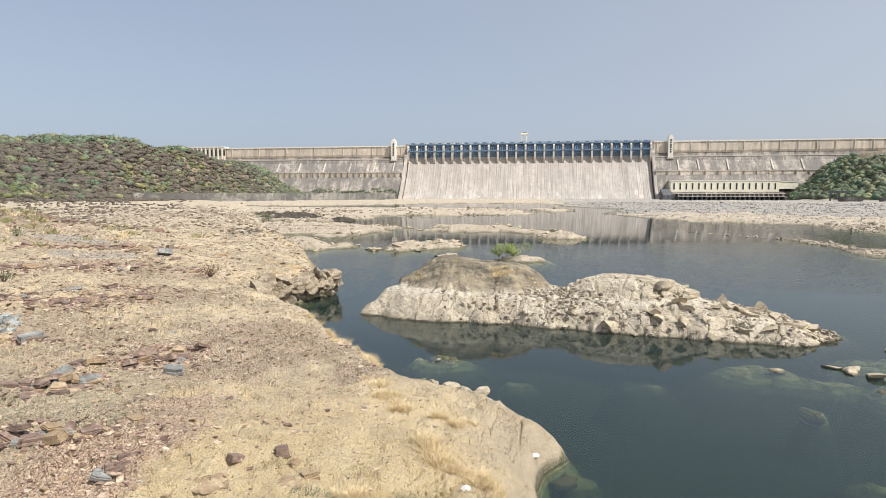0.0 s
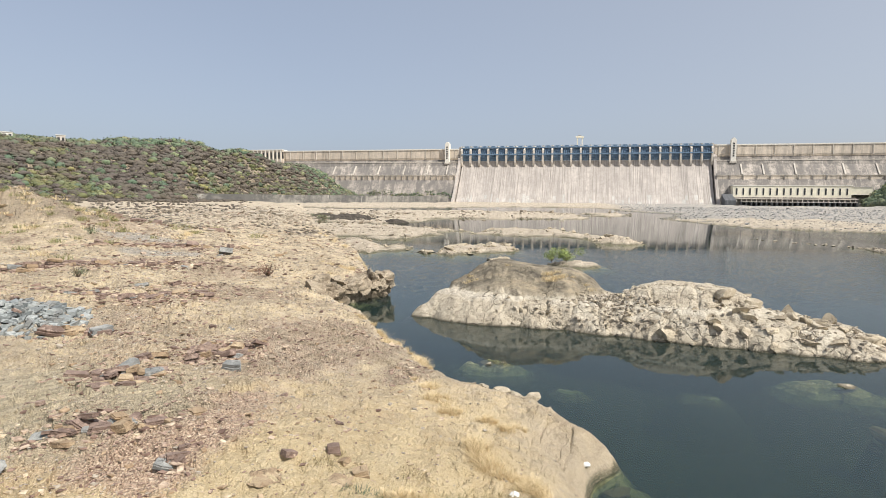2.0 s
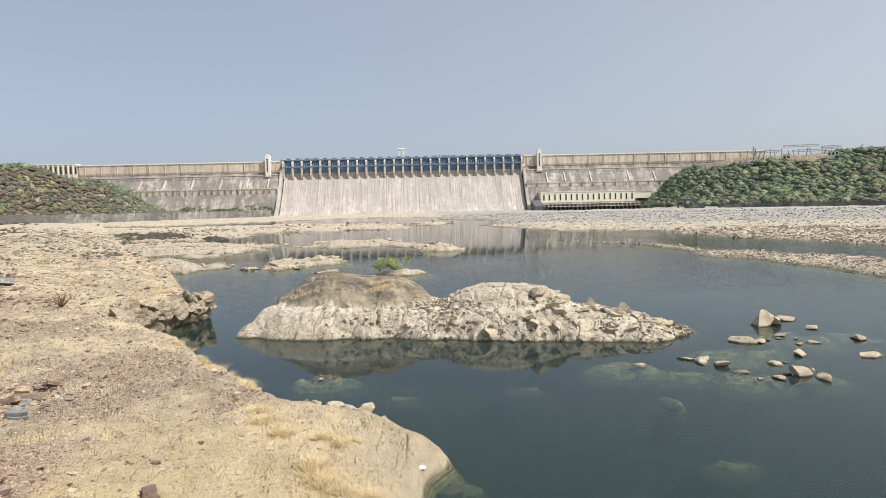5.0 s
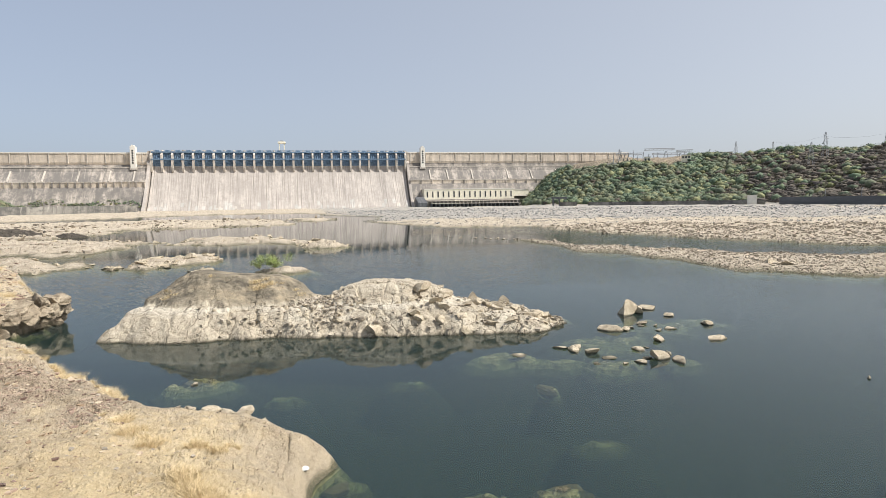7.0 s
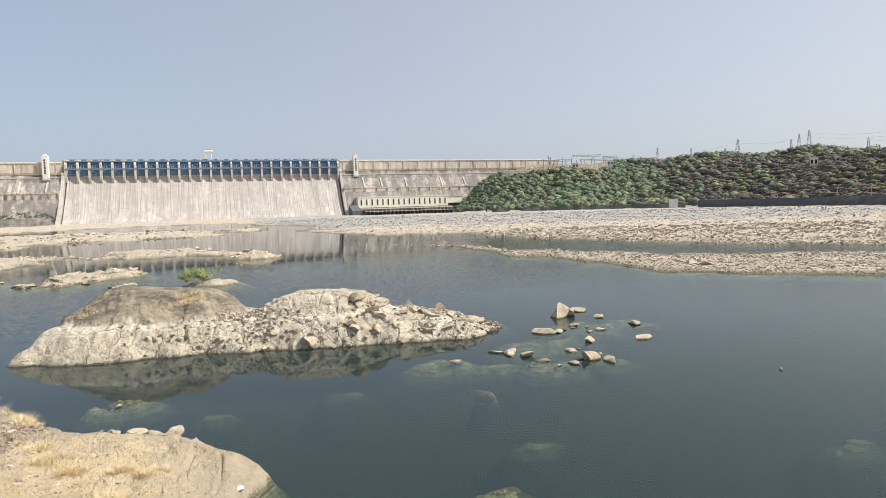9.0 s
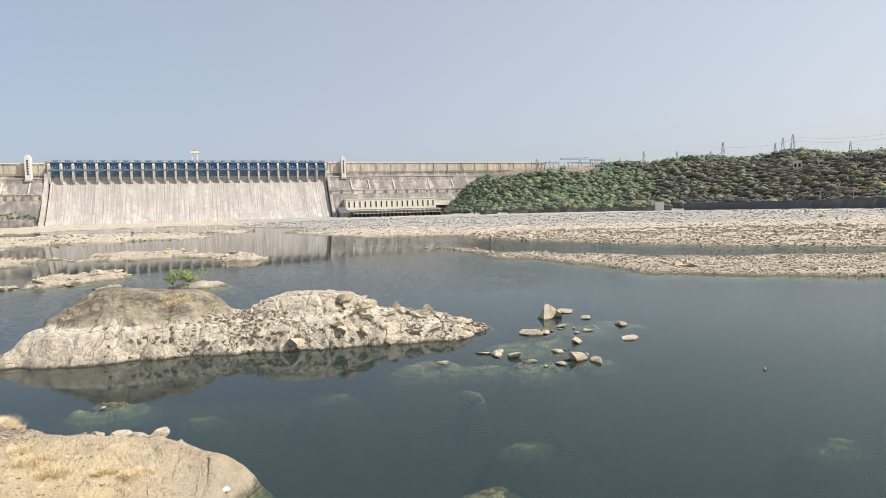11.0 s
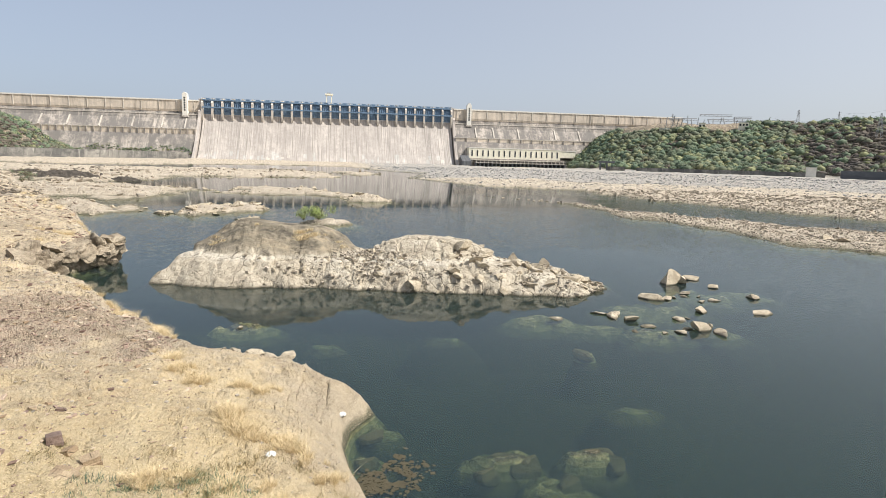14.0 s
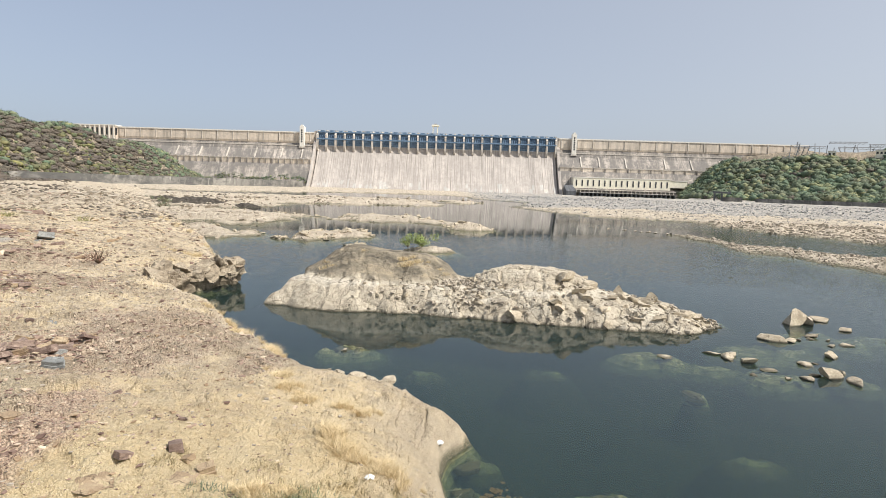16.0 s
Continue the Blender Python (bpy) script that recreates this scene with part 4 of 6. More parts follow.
def build_spillway():
    dam = empty("spillway", DAM_M, "pale streaked concrete spillway with blue gates between piers", "dam")
    sec = [(face_v(w), w) for w in np.linspace(84, -3, 30)] + [(30, -3), (30, 84)]
    part("spillway_face", extrude_bm(sec, SP0, SP1, 104), MAT["concrete"], dam, "pale concrete face with vertical water stains")
    # lime-whitened repairs low on the face
    rng = random.Random(4)
    for k in range(44):
        u, w, h = SP0 + rng.uniform(4, SP1 - SP0 - 4), rng.uniform(2.5, 7), rng.uniform(5, 19)
        lo = -2 if rng.random() < 0.7 else h * 0.5
        top = [(face_v(q) - 0.5, q) for q in np.linspace(h, lo, 6)]
        bot = [(face_v(q) + 0.5, q) for q in np.linspace(lo, h, 6)]
        part("face_repair", extrude_bm(top + bot, u - w / 2, u + w / 2), MAT[rng.choice(("lime", "pier", "lime"))], dam)
    pier = None
    for k in range(GATES + 1):
        u = SP0 + k * BAY
        if pier is None:
            sec = [(14, 80), (14, 114), (-3, 114), (-4, 108), (-8.5, 105), (-9.0, 90), (-8.6, 80), (-6.5, 73.5), (face_v(75), 73)]
            pier = part("pier", extrude_bm(sec, -1.7, 1.7), MAT["pier"], dam)
            pier.location = (u, 0, 0)
        else:
            p = pier.copy()
            scene.collection.objects.link(p)
            p.location = (u, 0, 0)
    sec = [(4 - 5.5 * math.cos(radians(a)), 96.5 + 15.5 * math.sin(radians(a))) for a in range(-52, 53, 8)]
    sec = sec + [(v + 1.0, w) for v, w in sec[::-1]]
    first = None
    for k in range(GATES):
        u = SP0 + (k + 0.5) * BAY
        if first is None:
            first = part("radial_gate", extrude_bm(sec, -BAY / 2 + 1.7, BAY / 2 - 1.7), MAT["blue_steel"], dam, "blue painted radial gate leaf")
            objs = [first]
            bm = bmesh.new()
            for w in (88, 92, 96, 100, 104):
                add_box(bm, -BAY / 2 + 1.7, BAY / 2 - 1.7, -2.3, -1.2, w - 0.4, w + 0.4)
            objs.append(part("gate_rib", bm, MAT["blue_steel"], first))
            bm = bmesh.new()
            add_box(bm, -BAY / 2, BAY / 2, -9.6, -7.2, 95.3, 97.6)
            for q in (-4, 0, 4):
                add_bar(bm, (q, -8.2, 97), (q, -2, 104), 0.35)
            objs.append(part("catwalk", bm, MAT["blue_steel"], dam, "blue steel walkway beam across the bay"))
            bm = bmesh.new()
            add_box(bm, -BAY / 2, BAY / 2, -4.4, 9, 109.0, 111.4)
            add_box(bm, -BAY / 2, BAY / 2, -4.8, -4.5, 113.2, 113.6)
            for q in range(5):
                add_box(bm, -BAY / 2 + q * BAY / 4 - 0.15, -BAY / 2 + q * BAY / 4 + 0.15, -4.8, -4.5, 111.4, 113.4)
            add_box(bm, -3.4, 3.4, -2.0, 4, 111.4, 113.6)
            objs.append(part("hoist_bridge", bm, MAT["blue_steel"], dam, "blue steel hoist bridge over the gate"))
            for o in objs:
                if o.parent == dam:
                    o.location = (u, 0, 0)
            bases = objs
        else:
            made = {}
            for o in bases:
                c = o.copy()
                scene.collection.objects.link(c)
                made[o] = c
                if o.parent == dam:
                    c.location = (u, 0, 0)
                else:
                    c.parent = made[o.parent]
    for u0, inner in ((SP0 - 7, 1), (SP1 + 2, -1)):
        ws = np.linspace(112, -3, 26)
        sec = [(face_v(min(w, 84)) - (9 if w < 90 else 2) - (84 - min(w, 84)) * 0.03, w) for w in ws] + [(16, -3), (16, 112)]
        part("training_wall", extrude_bm(sec, u0, u0 + 5), MAT["concrete"], dam)


def build_wing(name, u0, u1, top, gal, pitch, label):
    dam = empty(name, DAM_M, label, "dam wall")
    sec = [(8, -4), (8, top - 20), (-0.5, top - 20), (-3, 82), (-6, 82), (-9, 74), (-26, gal[1] + 1), (-28, gal[1] + 1), (-28, gal[0]), (-30, gal[0]), (-60, -4)]
    part("masonry_face", extrude_bm(sec, u0, u1, 40), MAT["masonry"], dam, "grey masonry face with dark water stains")
    part("upper_wall", extrude_bm([(8, top - 20), (8, top), (-2.5, top), (-2.5, top - 16), (-1.2, top - 20)], u0, u1, 40), MAT["beige"], dam, "beige plastered wall under the roadway")
    part("parapet", extrude_bm([(9, top), (9, top + 2.2), (-3.6, top + 2.2), (-3.6, top)], u0, u1), MAT["white"], dam, "whitewashed roadway parapet")
    part("ledge", extrude_bm([(-2, 81.2), (-2, 83), (-7.2, 83), (-7.2, 81.2)], u0, u1), MAT["pier"], dam)
    part("gallery", extrude_bm([(-27.6, gal[0]), (-27.6, gal[1]), (-28.8, gal[1]), (-28.8, gal[0])], u0, u1), MAT["beige"], dam, "beige inspection gallery wall")
    part("gallery_roof", extrude_bm([(-27, gal[1]), (-27, gal[1] + 1.3), (-29.8, gal[1] + 1.3), (-29.8, gal[1])], u0, u1), MAT["pier"], dam)
    n = int((u1 - u0) / pitch)
    first = None
    for k in range(n + 1):
        u = u0 + k * pitch
        if first is None:
            first = part("pilaster", box_bm(-0.9, 0.9, -31, -28.8, gal[0] - 3, gal[1]), MAT["masonry"], dam)
            first.location = (u, 0, 0)
        else:
            p = first.copy()
            scene.collection.objects.link(p)
            p.location = (u, 0, 0)
    first = None
    for k in range(int((u1 - u0) / 31) + 1):
        u = u0 + 6 + k * 31
        if first is None:
            first = part("wall_rib", box_bm(-0.6, 0.6, -3.6, -2.5, top - 18, top), MAT["pier"], dam)
            first.location = (u, 0, 0)
        else:
            p = first.copy()
            scene.collection.objects.link(p)
            p.location = (u, 0, 0)
    # narrow drainage chutes down the face
    rng = random.Random(name)
    for k in range(9):
        u = u0 + (k + rng.uniform(0.2, 0.8)) * (u1 - u0) / 9
        part("drain_chute", extrude_bm([(-8.6, 75), (-9.6, 75.5), (-27, gal[1] + 2.5), (-26, gal[1] + 1)], u - 1.2, u + 1.2), MAT["pier"], dam)


def build_tower(u):
    t = empty("lift_tower", DAM_M @ pose(u, -4, 0), "whitewashed tower with dark lettering panel on the dam", "tower")
    bm = box_bm(-4.4, 4.4, -6, 6, 80, 119)
    for k in range(1, 5):
        w = 4.4 - k * 0.8
        add_box(bm, -w, w, -6, 6, 119 + (k - 1) * 0.9, 119 + k * 0.9)
    part("shaft", bm, MAT["white"], t)
    for k in range(6):
        part("sign_mark", box_bm(-1.3, 1.3, -6.35, -6.0, 112 - k * 4.4 - 1.5, 112 - k * 4.4 + 1.5), MAT["dark"], t, "dark painted sign mark")
    part("base", box_bm(-6, 6, -6.5, 6, 77.5, 80), MAT["pier"], t)


def build_gantry():
    g = empty("gantry_crane", DAM_M @ pose(-12, 0, 113.5), "pale yellow travelling gantry crane on the dam top", "crane")
    for u in (-5, 4):
        for v in (-3, 6):
            part("leg", box_bm(u, u + 1.4, v, v + 1.4, 0, 14), MAT["cream"], g)
    part("girder", box_bm(-7, 7.5, -4, 8, 14, 17), MAT["cream"], g)
    part("trolley", box_bm(-3, 3, -2, 5, 17, 19), MAT["steel"], g)


def build_powerhouse():
    p = empty("powerhouse", DAM_M @ pose(0, -62, 0), "long cream powerhouse with a row of tall windows", "building")
    part("wall", box_bm(254, 436, 0, 24, 15, 34.2), MAT["cream"], p)
    part("roof", box_bm(253, 437, -0.8, 25, 34.2, 35.6), MAT["white"], p)
    part("annex_wall", box_bm(436, 468, 4, 24, 20, 32.5), MAT["cream"], p)
    part("annex_roof", box_bm(436, 469, 3.2, 25, 32.5, 33.6), MAT["white"], p)
    for k in range(17):
        u = 260 + k * 10.6
        w = part("window", box_bm(u - 1.7, u + 1.7, -0.35, 0.05, 18.5, 31), MAT["white"], p)
        part("pane", box_bm(u - 1.25, u + 1.25, -0.5, -0.35, 19.2, 30.4), MAT["dark"], w)
    part("transformer_deck", box_bm(255, 440, -20, 2, 11.5, 13), MAT["pier"], p)
    for k in range(24):
        u = 257 + k * 7.8
        part("column", box_bm(u - 0.6, u + 0.6, -19.5, -18.3, 7, 11.5), MAT["pier"], p)
    part("back_wall", box_bm(255, 440, -10, 0, -3, 14.98), MAT["masonry"], p)
    part("tailrace_deck", box_bm(262, 434, -34, -18, 6.4, 7.6), MAT["pier"], p)
    # A solid wall; its near black colour stands for shade inside the openings.
    part("tailrace_wall", box_bm(262, 434, -24, -18, -4, 6.4), MAT["dark"], p, "wall coloured dark like the shade in draft tube openings")
    for k in range(23):
        u = 262 + k * 7.8
        part("tailrace_pier", box_bm(u - 0.9, u + 0.9, -33.5, -24, -4, 6.4), MAT["slate_wall"], p)
    part("side_wall", extrude_bm([(0, -4), (0, 20), (-34, 9), (-34, -4)], 236, 253), MAT["slate_wall"], p, "dark sloping side wall")


build_spillway()
build_wing("left_wing_wall", -700, -252, 107.2, (45, 54), 12.4, "long stained masonry wing wall with pale roadway parapet")
build_wing("right_wing_wall", 232, 720, 109.2, (47, 53.5), 22.0, "long stained masonry wing wall behind the powerhouse")
for uu in (-275, 262):
    build_tower(uu)
build_gantry()
build_powerhouse()


# ---------------------------------------------------------------- the island
ISLE = [(-13.9, 48.9), (-8.7, 46.8), (-1.5, 46.4), (5.1, 44.4), (12.2, 43.2), (17.9, 42.1), (21.4, 44.6), (21, 48.5), (16, 51.5), (12, 55),
        (6.5, 56), (3, 53.5), (1.5, 56.5), (-4, 59), (-10, 57.5), (-13.5, 53.5)]


def isle_height(x, y):
    sx, sy = x + 0.7 * fbm(x / 1.7, y / 1.7, 3, 101), y + 0.7 * fbm(x / 1.7, y / 1.7, 3, 107)
    sd = inside(sx, sy, ISLE)
    s = np.clip(sd, 0, None)
    tail = 1.12 - 0.45 * smooth(8, 20, x) - 0.3 * smooth(18, 22, x)
    left = smooth(-3, -10, x)
    h = (0.5 * (1 - np.exp(-s / 0.55)) + 1.75 * (1 - np.exp(-s / (1.8 + 3.6 * left)))) * tail
    k1 = np.hypot((x + 4.2) / 7.4, (y - 54.0) / 5.2)
    k2 = np.hypot((x - 8.0) / 5.6, (y - 50.5) / 3.8)
    h = h + np.clip(s / 2, 0, 1) * (0.35 * smooth(1.03, 0.97, k1 + 0.10 * fbm(x, y, 3, 111)) + 1.42 * smooth(1.05, 0.45, k1 + 0.12 * fbm(x, y, 3, 111)) + 1.05 * smooth(1.15, 0.5, k2))
    h = h + 0.95 * smooth(1.75, 1.0, k1) * smooth(-3, -8, x) * np.clip(s / 1.5, 0, 1)
    cap = smooth(1.02, 0.96, k1 + 0.10 * fbm(x, y, 3, 111))
    jag = np.clip(s / 1.2, 0, 1) * (1 - 0.75 * cap)
    h = h + jag * (0.30 * blocks(x, y, 2.9, 121) + 0.07 * blocks(x, y, 1.2, 127)) * (0.5 + 0.45 * smooth(-9, -4, x)) + 0.12 * fbm(x / 1.6, y / 1.6, 3, 131, 0.5) * np.clip(s, 0, 1)
    h = np.where(sd > 0, h, np.clip(sd, -4, 0) * 0.5)
    return h, cap * (s > 0)


def build_island():
    xs, ys = np.arange(-16.5, 24.5, 0.085), np.arange(40, 61.5, 0.085)
    gx, gy = np.meshgrid(xs, ys)
    z, cap = isle_height(gx.ravel(), gy.ravel())
    v = np.stack([gx.ravel(), gy.ravel(), z], 1)
    zz = z.reshape(gx.shape)
    dy, dx = np.gradient(zz, 0.085)
    nrm = np.stack([-dx.ravel(), -dy.ravel(), np.ones(len(z))], 1)
    nrm /= np.linalg.norm(nrm, axis=1, keepdims=True)
    live = (np.clip((z + 0.3) / 0.5, 0, 1) * (1 - 0.72 * cap))[:, None]
    warp = v + 0.25 * np.stack([fbm(v[:, 0] * 1.3, v[:, 2] * 1.3 + v[:, 1], 3, 141), fbm(v[:, 1] * 1.3, v[:, 2] * 1.3, 3, 143), fbm(v[:, 0] * 1.3, v[:, 1] * 1.3, 3, 147)], 1)
    v = v + nrm * live * ((0.55 + 0.45 * smooth(-9, -3, v[:, 0])) * (0.15 * rock_relief(warp, 1.9, 3) + 0.05 * rock_relief(warp, 0.75, 5)))[:, None]
    z = v[:, 2]
    faces = grid_faces(len(ys), len(xs))
    above = z[faces].max(axis=1) > -1.2
    on_cap = cap[faces].mean(axis=1) > 0.5
    isle = empty("rock_island", pose(0, 0, 0), "jagged grey granite island with a grassy brown cap", "rock")
    for name, keep, label in (("rock_body", above & ~on_cap, "pale jointed granite with a white waterline ring"), ("rock_cap", above & on_cap, "dark brown weathered rock cap")):
        used, index = np.unique(faces[keep], return_inverse=True)
        ob = np_mesh(name, v[used], index.reshape(-1, 4), MAT["island"], isle)
        ob.data.attributes.new("cap", "FLOAT", "POINT").data.foreach_set("value", np.asarray(cap[used], np.float32))
        ob.data.attributes.new("wet_and_shade", "FLOAT", "POINT").data.foreach_set("value", np.asarray(smooth(0.16, 0.05, z[used]), np.float32))
        tagged(ob, label)


build_island()


def isle_at(x, y):
    return float(isle_height(np.array([float(x)]), np.array([float(y)]))[0][0])


# ---------------------------------------------------------------- loose boulders
BOULDERS = [rock_mesh("boulder", 200 + k, MAT["boulder"], 3, 13, 0.31, 0.10, (1.0, 0.85, 0.8)) for k in range(7)]
SMALL = [rock_mesh("stone", 240 + k, MAT["boulder"], 2, 12, 0.31, 0.10, (1.0, 0.8, 0.75)) for k in range(6)]


def boulder(x, y, z, s, k, turn, label, group, flat=1.0, name="boulder"):
    ob = new(name, (BOULDERS if s > 0.45 else SMALL)[k % 6])
    ob.matrix_basis = pose(x, y, z, 0, 0, turn) @ Matrix.Diagonal((s, s, s * flat, 1))
    return tagged(ob, label, "rock", group)


WATER_ROCKS = [(28.1, 46.6, 1.15, 1.0), (29.4, 46.9, 0.8, 1.1), (31.0, 48.2, 0.95, 0.45), (31.1, 44.8, 0.75, 0.5), (23.4, 41.2, 0.8, 0.8), (24.6, 41.1, 0.5, 0.9), (25.4, 41.5, 0.35, 0.6),
               (27.0, 42.6, 0.5, 0.7), (26.5, 41.8, 0.35, 0.6), (27.6, 41.6, 0.25, 0.6), (25.0, 37.3, 0.62, 0.8), (27.9, 40.3, 0.55, 0.5), (26.8, 40.0, 0.42, 0.5), (17.9, 36.2, 0.55, 0.7),
               (18.9, 35.6, 0.6, 0.75), (18.5, 37.0, 0.5, 0.7), (17.5, 37.2, 0.5, 0.45), (22.2, 35.2, 0.6, 0.65), (22.9, 35.5, 0.25, 0.5), (22.2, 32.8, 0.75, 1.0), (21.4, 33.2, 0.4, 0.5), (23.3, 33.6, 0.35, 0.7),
               (22.9, 31.9, 0.62, 0.75), (19.4, 34.0, 0.6, 0.28), (19.5, 32.4, 0.36, 0.5), (20.5, 32.5, 0.45, 0.6), (17.8, 32.9, 0.35, 0.4), (31.8, 40.8, 0.65, 0.8), (28.9, 36.2, 0.65, 0.7), (30.3, 25.8, 0.16, 1.2),
               (14.1, 36.2, 0.6, 0.2), (-5.4, 35.5, 0.2, 1.0)]
for k, (bx, by, bs, fl) in enumerate(WATER_ROCKS):
    boulder(bx, by, 0.12 * bs * fl, bs, k, k * 77.0, "pale grey boulder standing in shallow water", "boulders in the water", fl)


# boulders that lie on the island
def island_boulders():
    rng = random.Random(21)
    big = [(6.0, 44.6, 0.95, 1.0), (10.3, 48.2, 1.5, 0.75), (12.0, 47.6, 0.9, 0.6), (8.7, 48.4, 0.7, 0.7), (9.6, 47.2, 0.55, 0.9), (16.4, 47.0, 0.85, 0.8), (14.9, 47.6, 0.6, 0.6),
           (18.2, 44.4, 1.0, 0.8), (19.4, 45.2, 0.95, 0.8), (19.0, 43.6, 0.8, 0.7), (20.2, 44.2, 0.85, 0.6), (14.6, 43.6, 1.1, 0.7), (16.2, 43.2, 0.95, 0.65), (12.6, 44.2, 0.9, 0.9),
           (10.8, 44.2, 1.0, 0.8), (9.2, 44.6, 1.1, 0.8), (7.6, 44.0, 0.6, 0.8), (17.2, 42.0, 0.6, 0.6), (18.2, 42.0, 0.35, 0.9), (-2.4, 47.6, 0.8, 1.0), (-4.6, 47.5, 0.6, 0.7), (1.0, 47.0, 0.55, 0.8),
           (3.4, 46.0, 0.7, 0.8), (11.2, 45.6, 1.2, 0.9), (13.4, 45.8, 1.0, 0.8), (2.8, 51.0, 1.0, 0.6), (4.4, 51.5, 0.9, 0.5), (15.6, 45.2, 0.9, 0.7), (17.4, 45.6, 0.8, 0.7), (5.0, 49.6, 0.8, 0.6)]
    for k, (x, y, s, fl) in enumerate(big):
        s *= 0.9 if k in (0, 1, 5, 7, 8) else 0.6
        boulder(x, y, isle_at(x, y) - 0.05 * s, s, k * 3 + 1, rng.uniform(0, 360), "large pale granite boulder lying on the island", "boulders on the island", fl)
    g = np.random.default_rng(22)
    gx, gy = g.uniform(-7, 22, 9000), g.uniform(42, 54, 9000)
    gz, cap = isle_height(gx, gy)
    ok = (gz > 0.05) & (cap < 0.3) & (gz < 2.6) & (g.random(9000) < 0.12 + 0.8 * smooth(0.0, 0.2, fbm(gx / 2.5, gy / 2.5, 3, 33)) * smooth(-4, 1, gx) * (1 - 0.75 * smooth(6, 9, gx)))
    gx, gy, gz = gx[ok], gy[ok], gz[ok]
    for x, y, z in zip(gx[:50].tolist(), gy[:50].tolist(), gz[:50].tolist()):
        s = rng.choice((0.3, 0.42, 0.55, 0.75) if x > 8 else (0.15, 0.2, 0.27, 0.36))
        boulder(x, y, z + 0.02 * s, s, rng.randint(0, 5), rng.uniform(0, 360), "grey broken stone lying on the island", "stones on the island", rng.uniform(0.8, 1.1), "stone")
    size = g.choice((0.05, 0.07, 0.1, 0.14, 0.19), len(gx) - 50)
    tagged(scatter_stones("island_rubble", gx[50:], gy[50:], gz[50:] + 0.3 * size, size, MAT["pebbles"], g, True, 0.9), "small grey stones filling the island's rock joints", "rubble", kind="stuff")
    for x, y, s in ((3.6, 58.5, 0.7), (4.6, 59.0, 0.5), (5.6, 60.0, 0.6), (2.6, 57.6, 0.5), (6.6, 60.5, 0.35)):
        boulder(x, y, 0.1, s, int(s * 10), x * 60, "grey boulder at the water beside the island", "boulders in the water", 0.6)


island_boulders()


# ---------------------------------------------------------------- rocks of the bank
def build_overhang():
    """The undercut rock shelf at the cove."""
    shelf = empty("rock_shelf", pose(-21.0, 54.0, 0), "undercut jagged rock shelf over the water at the cove", "rock")
    rng = random.Random(77)
    for k in range(44):
        t = k / 43
        x, y = -2.2 + 3.9 * t + rng.uniform(-0.5, 0.5), -4.6 + 9.4 * t + rng.uniform(-0.6, 0.6)
        low = k % 2
        s = rng.uniform(0.75, 1.55)
        ob = new("rock", rock_mesh("rock", 400 + k, MAT["shelf"], 4, 13, 0.33, 0.3, (1.15, 1.0, 0.8)))
        ob.parent = shelf
        ob.matrix_basis = pose(x - 0.9 * low, y, (0.35 if low else 1.7) + rng.uniform(-0.2, 0.35), rng.uniform(-15, 15), rng.uniform(-15, 15), rng.uniform(0, 360)) @ Matrix.Diagonal((s, s, s, 1))


build_overhang()

SLABS = {c: [slab_mesh("stone_slab", 500 + i * 10 + k, MAT[c]) for k in range(5)] for i, c in enumerate(("slab", "slab_tan", "slab_grey"))}
LABELS = {"slab": "dark purple-brown shale slab lying on the bank", "slab_tan": "tan sandstone slab lying on the bank", "slab_grey": "blue-grey broken stone lying on the bank"}


def slab(x, y, s, kind, rng, lift=0.0, z=None, tilt=11.0, turn=None):
    ob = new("flat_stone", rng.choice(SLABS[kind]))
    z = at(x, y) if z is None else z
    ob.matrix_basis = pose(x, y, z + s * 0.1 + lift, rng.gauss(0, tilt), rng.gauss(0, tilt), rng.gauss(38, 34) if turn is None else turn) @ Matrix.Diagonal((s * rng.uniform(0.6, 1.05), s * rng.uniform(0.65, 1.1), s * rng.uniform(0.6, 1.1), 1))
    return tagged(ob, LABELS[kind], "stone", "loose slabs on the bank")


def joined(name, items, material):
    """Copies of meshes at the given places, in one mesh."""
    bm = bmesh.new()
    for me, m in items:
        first = len(bm.verts)
        bm.from_mesh(me)
        bm.verts.ensure_lookup_table()
        for v in bm.verts[first:]:
            v.co = m @ v.co
    return part(name, bm, material)


